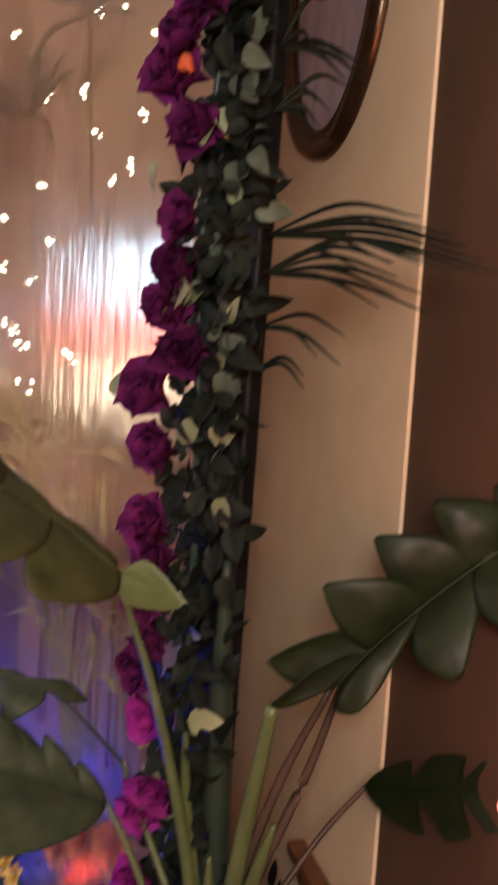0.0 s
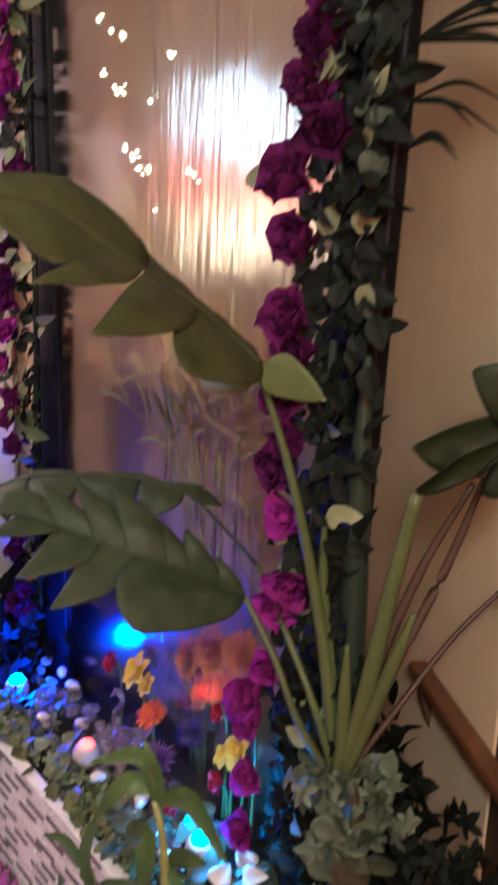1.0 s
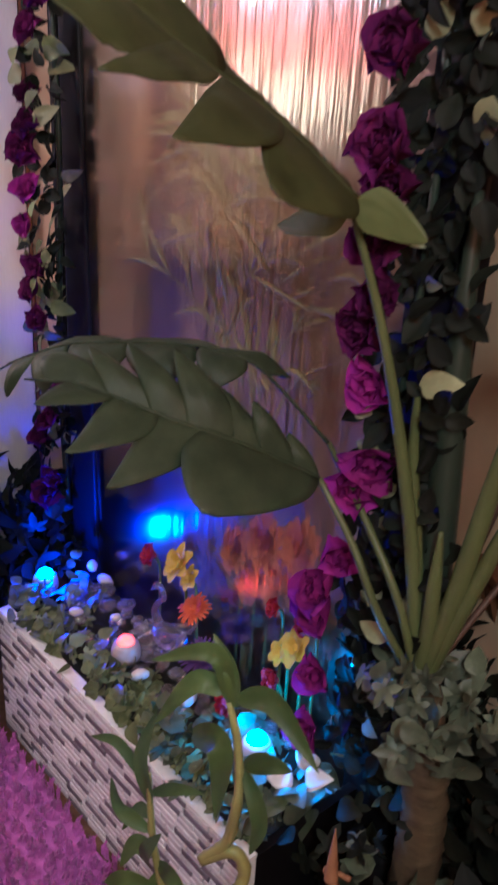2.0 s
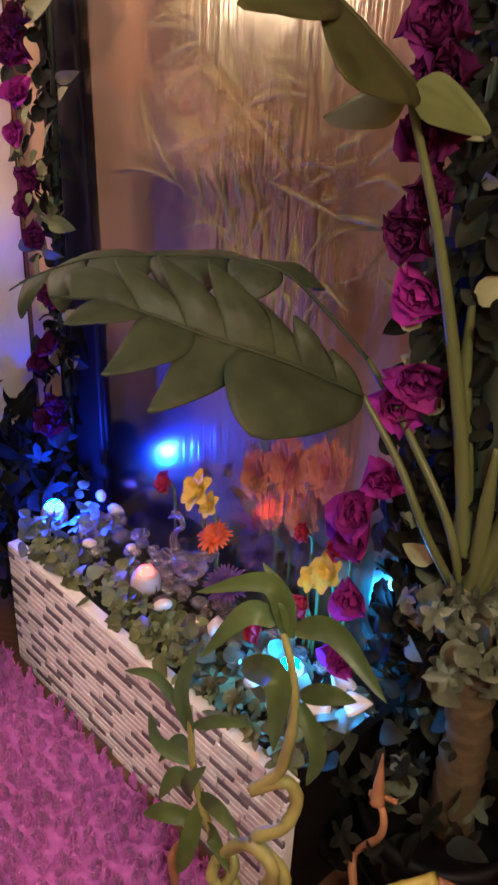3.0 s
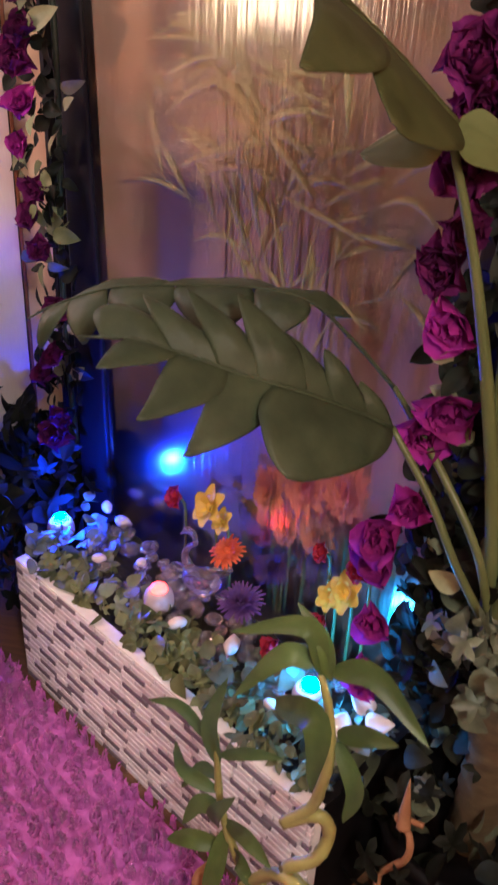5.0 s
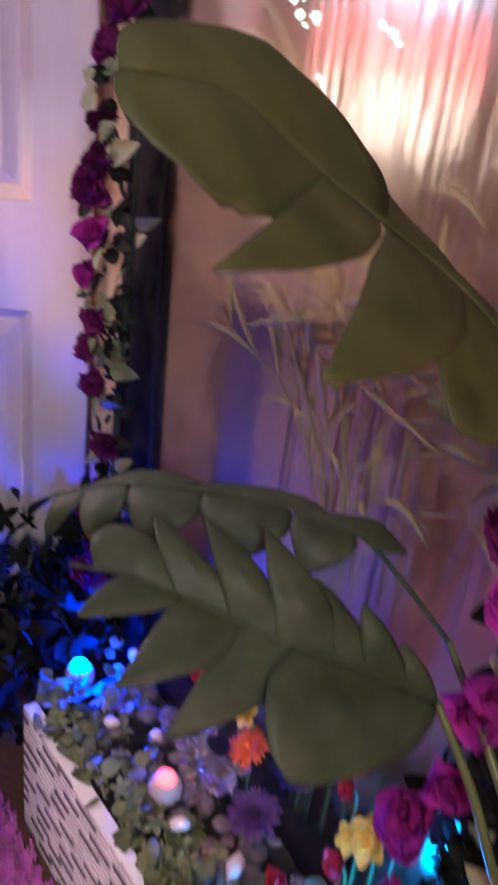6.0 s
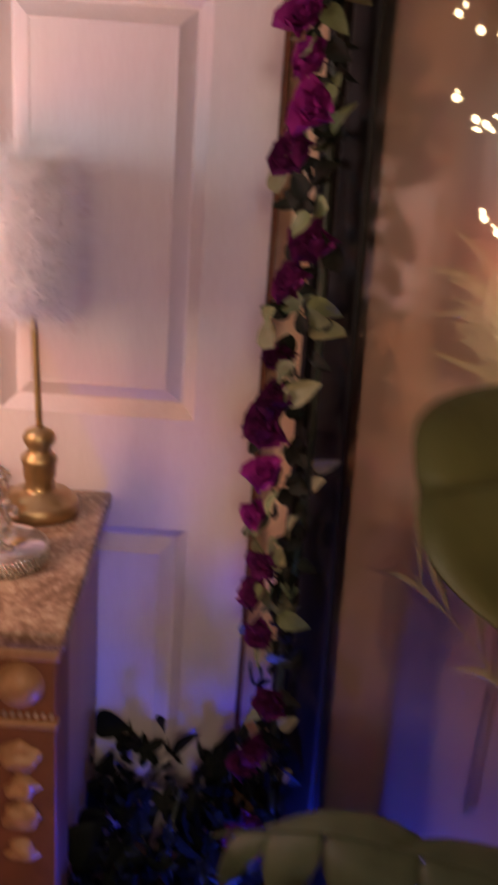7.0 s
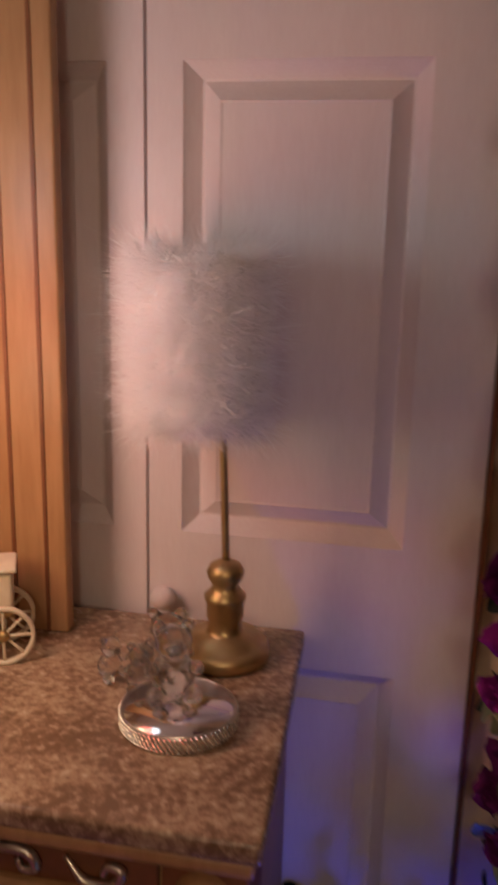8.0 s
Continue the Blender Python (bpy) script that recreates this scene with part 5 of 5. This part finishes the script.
part("corner_post", box(CX1 - 0.105, CX1 - 0.008, CY0 + 0.018, CY0 + 0.10, 0.0, 0.818, bevel=0.004), M_WOODD, chest)
part("frieze", box(CX0 + 0.02, CX1 - 0.11, CY0 + 0.022, CY0 + 0.04, 0.762, 0.816, bevel=0.003), M_WOODD, chest)
part("rail", box(CX0 + 0.02, CX1 - 0.11, CY0 + 0.012, CY0 + 0.05, 0.745, 0.762, bevel=0.005), M_WOOD, chest)
bm = bmesh.new()
add_box(bm, CX0 + 0.03, CX1 - 0.118, CY0 + 0.008, CY0 + 0.03, 0.52, 0.735, bevel=0.010)
part("drawer", bm, M_WOOD, chest, "plain raised drawer front")
part("drawer", box(CX0 + 0.03, CX1 - 0.118, CY0 + 0.008, CY0 + 0.03, 0.28, 0.505, bevel=0.010), M_WOOD, chest)
part("drawer", box(CX0 + 0.03, CX1 - 0.118, CY0 + 0.008, CY0 + 0.03, 0.05, 0.265, bevel=0.010), M_WOOD, chest)
part("rosette", lathe([(0, 0.026), (0.010, 0.025), (0.020, 0.021), (0.028, 0.014), (0.033, 0.005), (0.034, 0.0)], 32), M_WOOD, chest, "round turned boss", m=pose(CX1 - 0.057, CY0 + 0.018, 0.775, 90, 0, 0))
bead = mesh_of(blob(0.0042, 0.004, 0.0055, 1, 0.05, 1), "bead", M_SILVER)
for k in range(9):
    share("bead", bead, chest, pose(CX1 - 0.098 + k * 0.0105, CY0 + 0.016, 0.728))
part("post_rail", box(CX1 - 0.108, CX1 - 0.005, CY0 + 0.010, CY0 + 0.03, 0.710, 0.722, bevel=0.003), M_WOOD, chest)
for i in range(6):
    bm = bmesh.new()
    x = CX1 - 0.17 - i * 0.10
    s = 1 if i % 2 else -1
    add_tube(bm, [(x - 0.045, CY0 + 0.018, 0.789 - s * 0.012), (x - 0.02, CY0 + 0.014, 0.789 + s * 0.014), (x + 0.012, CY0 + 0.014, 0.789 + s * 0.012), (x + 0.022, CY0 + 0.014, 0.789 - s * 0.006), (x + 0.006, CY0 + 0.014, 0.789 - s * 0.010), (x, CY0 + 0.014, 0.789 + s * 0.002)], [0.003, 0.007, 0.0065, 0.005, 0.004], n=26, sides=8)
    part("scroll", bm, M_SILVER, chest, "silvered carved scroll")
for z, r in ((0.66, 0.022), (0.61, 0.018), (0.56, 0.024), (0.50, 0.018)):
    bm = blob(r * 1.3, 0.014, r, int(z * 100), 0.6, 3)
    part("carving", bm, M_WOOD, chest, "carved leaf ornament", m=pose(CX1 - 0.057, CY0 + 0.018, z))

# fluffy lamp
lx, ly = -0.245, -0.135
fl = thing("fluffy_table_lamp", DOOR @ pose(lx, ly, 0.866), "brass table lamp with a white fluffy shade", "table lamp")
part("base", lathe([(0, 0), (0.062, 0), (0.066, 0.006), (0.066, 0.020), (0.060, 0.026), (0.054, 0.027), (0.050, 0.036), (0.030, 0.040), (0.026, 0.046), (0.024, 0.060), (0.027, 0.066), (0.027, 0.086), (0.030, 0.092), (0.030, 0.098),
                    (0.022, 0.106), (0.018, 0.114), (0.025, 0.124), (0.027, 0.134), (0.022, 0.144), (0.012, 0.149), (0.006, 0.152)], 40), M_BRASS, fl, "turned brass base")
part("pole", tube([(0, 0, 0.150), (-0.004, 0, 0.26), (-0.010, 0, 0.40), (-0.012, 0, 0.46)], [0.0055, 0.0055], n=12, sides=12), M_BRASS, fl)
bm = lathe([(0.045, 0.350), (0.066, 0.346), (0.078, 0.352), (0.083, 0.370)] + [(0.085, 0.37 + 0.0125 * k) for k in range(1, 15)] + [(0.083, 0.556), (0.076, 0.570), (0.060, 0.576), (0.030, 0.574), (0.0, 0.573)], 96)
for v in bm.verts:
    r = math.hypot(v.co.x, v.co.y)
    if r > 0.05:
        k = 0.011 * noise.noise(v.co * 30) + 0.007 * noise.noise(v.co * 90) + 0.004 * noise.noise(v.co * 210)
        v.co.x += v.co.x / r * k
        v.co.y += v.co.y / r * k
    v.co.z += 0.007 * noise.noise(v.co * 70 + Vector((5, 0, 0)))
shade = part("shade", bm, M_FUR, fl, "white fluffy shade", m=pose(-0.044, 0, 0.0))
rgn = np.random.RandomState(3)
NF = 46000
a = rgn.uniform(0, 2 * np.pi, NF)
onrim = rgn.random_sample(NF) < 0.22
z = np.where(onrim, np.where(rgn.random_sample(NF) < 0.6, 0.566, 0.352), rgn.uniform(0.345, 0.572, NF))
rad = np.where(onrim, 0.08 * np.sqrt(rgn.uniform(0.3, 1, NF)), 0.080)
tuft = 0.50 + 0.50 * np.sin(a * 4 + z * 55 + 1.3 * np.sin(z * 31)) * np.sin(a * 3 - z * 88)
L = 0.012 + 0.070 * rgn.random_sample(NF) ** 1.4 * tuft
nz = np.where(onrim, np.where(z > 0.5, 0.8, -0.8), 0.0) + rgn.normal(0, 0.7, NF) - 0.1
ta = rgn.normal(0, 0.8, NF)
d = np.stack([np.cos(a) - ta * np.sin(a), np.sin(a) + ta * np.cos(a), nz], 1)
d /= np.linalg.norm(d, axis=1)[:, None]
p0 = np.stack([rad * np.cos(a), rad * np.sin(a), z], 1)
sd = np.cross(d, rgn.normal(0, 1, (NF, 3)))
sd /= np.linalg.norm(sd, axis=1)[:, None]
curl = rgn.normal(0, 0.008, (NF, 3))
w = 0.00022
p1, p2 = p0 + d * L[:, None] * 0.5 + curl * 0.5, p0 + d * L[:, None] + curl * 1.6
V = np.stack([p0 - sd * w, p0 + sd * w, p1 - sd * w, p1 + sd * w, p2], 1).reshape(-1, 3)
i5 = (np.arange(NF) * 5)[:, None]
faces = (i5 + np.array([[0, 1, 3, 2]])).tolist() + (i5 + np.array([[2, 3, 4]])).tolist()
me = bpy.data.meshes.new("fur")
me.from_pydata(V.tolist(), [], faces)
me.materials.append(M_FUR)
tagged(share("fur", me, shade, Matrix()), "long white fluff", kind="stuff")

# the glowing lamp whose light fills this corner
tl = thing("glass_table_lamp", DOOR @ pose(-0.63, -0.46, 0.866), "glowing glass lamp in white, red and warm tiers", "table lamp")
part("base", lathe([(0, 0), (0.07, 0), (0.07, 0.012), (0.02, 0.03), (0.012, 0.06), (0.012, 0.27)]), M_BRASS, tl)
for z0, z1, r, mt, nm in ((0.27, 0.39, 0.085, M_GLOW_Y, "lower_shade"), (0.40, 0.54, 0.095, M_GLOW_R, "middle_shade"), (0.55, 0.74, 0.085, M_GLOW_W, "upper_shade")):
    s = part(nm, lathe([(0.012, z0), (r * 0.8, z0), (r, z0 + 0.02), (r, z1 - 0.02), (r * 0.8, z1), (0.0, z1)], 28), mt, tl)
    s.visible_shadow = False

# round mirror tray with crystal bears
tray = thing("round_mirror_tray", DOOR @ pose(-0.262, -0.318, 0.866), "round mirror tray with a rhinestone rim", "tray")
part("mirror", lathe([(0, 0.0225), (0.071, 0.0225), (0.0715, 0.021)], 48), M_MIRROR, tray)
part("rim", lathe([(0.0, 0.0), (0.0715, 0.0), (0.074, 0.002), (0.074, 0.023), (0.0725, 0.024), (0.0715, 0.022)], 48), M_SILVER, tray)
stone = mesh_of(blob(0.0027, 0.0027, 0.0027, 0, 0, 1), "rhinestone", M_RHINE, False)
for k in range(72):
    for j in range(4):
        a = 2 * math.pi * (k + 0.5 * (j % 2)) / 72
        share("rhinestone", stone, tray, pose(0.0742 * math.cos(a), 0.0742 * math.sin(a), 0.0035 + j * 0.0052))


def bear(at, size, turn, material, label):
    bm = bmesh.new()
    for (x, y, z), (rx, ry, rz) in (((0, 0, 0.022), (0.020, 0.018, 0.022)), ((0, -0.004, 0.054), (0.017, 0.015, 0.015)), ((-0.013, -0.002, 0.068), (0.006, 0.004, 0.006)), ((0.013, -0.002, 0.068), (0.006, 0.004, 0.006)),
                                    ((0, -0.018, 0.050), (0.007, 0.006, 0.006)), ((-0.016, -0.016, 0.010), (0.008, 0.012, 0.008)), ((0.016, -0.016, 0.010), (0.008, 0.012, 0.008)), ((-0.020, -0.010, 0.032), (0.006, 0.009, 0.006)), ((0.020, -0.010, 0.032), (0.006, 0.009, 0.006))):
        bmesh.ops.create_icosphere(bm, subdivisions=2, radius=1, matrix=Matrix.LocRotScale((x, y, z), None, (rx, ry, rz)))
    ob = new("crystal_figurine", mesh_of(bm, "crystal_figurine", material, False))
    rm = ob.modifiers.new("fuse", "REMESH")
    rm.mode, rm.voxel_size = "VOXEL", 0.0022
    ob.matrix_basis = DOOR @ pose(*at, 0, 0, turn) @ Matrix.Scale(size, 4)
    return tagged(ob, label, "figurine", "crystal figurines")


bear((-0.275, -0.30, 0.889), 1.5, 20, M_CRYSTAL, "faceted clear crystal bear figurine on the tray")
bear((-0.335, -0.255, 0.8665), 1.0, 40, M_CRYSTAL, "small faceted crystal bear figurine beside the tray")
bear((-0.308, -0.215, 0.8665), 1.45, 15, M_CRYSTAL, "faceted crystal bear figurine behind the tray")
bear((-0.385, -0.235, 0.8665), 0.9, 60, M_CRYSTAL, "small crystal figurine with a gold tint")

# standing mirror with a ribbed golden frame
sm = thing("standing_mirror", DOOR, "tall mirror in a ribbed golden wooden frame", "mirror")
for x0 in (-0.614,):
    part("stile", box(x0, x0 + 0.120, -0.120, -0.095, 0.866, 2.0, bevel=0.004), M_WOOD, sm)
    for gx_ in (0.034, 0.086):
        part("groove", box(x0 + gx_, x0 + gx_ + 0.006, -0.1225, -0.119, 0.866, 2.0, bevel=0.001), M_WOODD, sm)
part("stile", box(-1.225, -1.120, -0.120, -0.095, 0.866, 2.0, bevel=0.004), M_WOOD, sm)
part("top_rail", box(-1.120, -0.614, -0.120, -0.095, 1.9, 2.0, bevel=0.004), M_WOOD, sm)
part("bottom_rail", box(-1.120, -0.614, -0.120, -0.095, 0.866, 0.95, bevel=0.004), M_WOOD, sm)
part("glass", box(-1.120, -0.614, -0.110, -0.102, 0.95, 1.9), M_MIRROR, sm, smooth=False)

# cream toy carriage
car = thing("toy_carriage", DOOR @ pose(-0.572, -0.205, 0.866, 0, 0, 25), "cream enamel toy carriage with spoked wheels", "ornament")
bm = bmesh.new()
add_box(bm, -0.07, 0.03, -0.03, 0.03, 0.075, 0.135, bevel=0.006)
part("body", bm, M_CREAM, car)
part("roof", box(-0.075, 0.036, -0.035, 0.035, 0.135, 0.142, bevel=0.003), M_CREAM, car)
part("axle_bar", box(-0.06, 0.03, -0.02, 0.02, 0.062, 0.075, bevel=0.004), M_BRASS, car)
for wx in (0.015, -0.065):
    for wy in (-0.038, 0.038):
        r = 0.044
        wh = part("wheel", lathe([(r - 0.006, -0.004), (r, -0.004), (r, 0.004), (r - 0.006, 0.004), (r - 0.006, -0.004)], 32), M_CREAM, car, m=pose(wx, wy, r, 90, 0, 0))
        part("hub", lathe([(0, -0.006), (0.008, -0.005), (0.008, 0.005), (0, 0.006)], 16), M_BRASS, wh)
        for k in range(8):
            a = math.pi * k / 4
            part("spoke", tube([(0.006 * math.cos(a), 0.006 * math.sin(a), 0), (0.02 * math.cos(a), 0.02 * math.sin(a), 0), ((r - 0.005) * math.cos(a), (r - 0.005) * math.sin(a), 0)], [0.0022, 0.0022], n=4, sides=6), M_CREAM, wh)

# ---------------------------------------------------------------- mosaic strips on the planter
rg = random.Random(77)
ROWS_T = 21
hT = H / ROWS_T
strips = {}
for k, L in enumerate((0.035, 0.055, 0.068, 0.082)):
    for nm, mt in (("w", M_TILE_W), ("g", M_TILE_G)):
        strips[k, nm] = (L, mesh_of(box(-L / 2 + 0.0013, L / 2 - 0.0013, -0.003, 0.004, -hT / 2 + 0.0013, hT / 2 - 0.0013, bevel=0.0009), "tile", mt, False))
below = []
for r in range(ROWS_T):
    x = X0 - rg.uniform(0, 0.05)
    last, row = "w", []
    while x < X1 - 0.006:
        kind = "g" if (last == "w" and rg.random() < (0.85 if r % 2 else 0.22)) else "w"
        L, data = strips[rg.randrange(1, 3) if kind == "g" else rg.randrange(0, 2), kind]
        if kind == "g" and any(min(x + L, q) - max(x, p) > 0.35 * L for p, q in below):
            kind = "w"
            L, data = strips[rg.randrange(0, 3), kind]
        a, b = max(x, X0), min(x + L, X1)
        if b - a > 0.006:
            share("tile", data, planter, Matrix.LocRotScale(((a + b) / 2, YF + 0.003, (r + 0.5) * hT), None, ((b - a) / L, 1, 1)))
        if kind == "g":
            row.append((x, x + L))
        x += L
        last = kind
    below = row
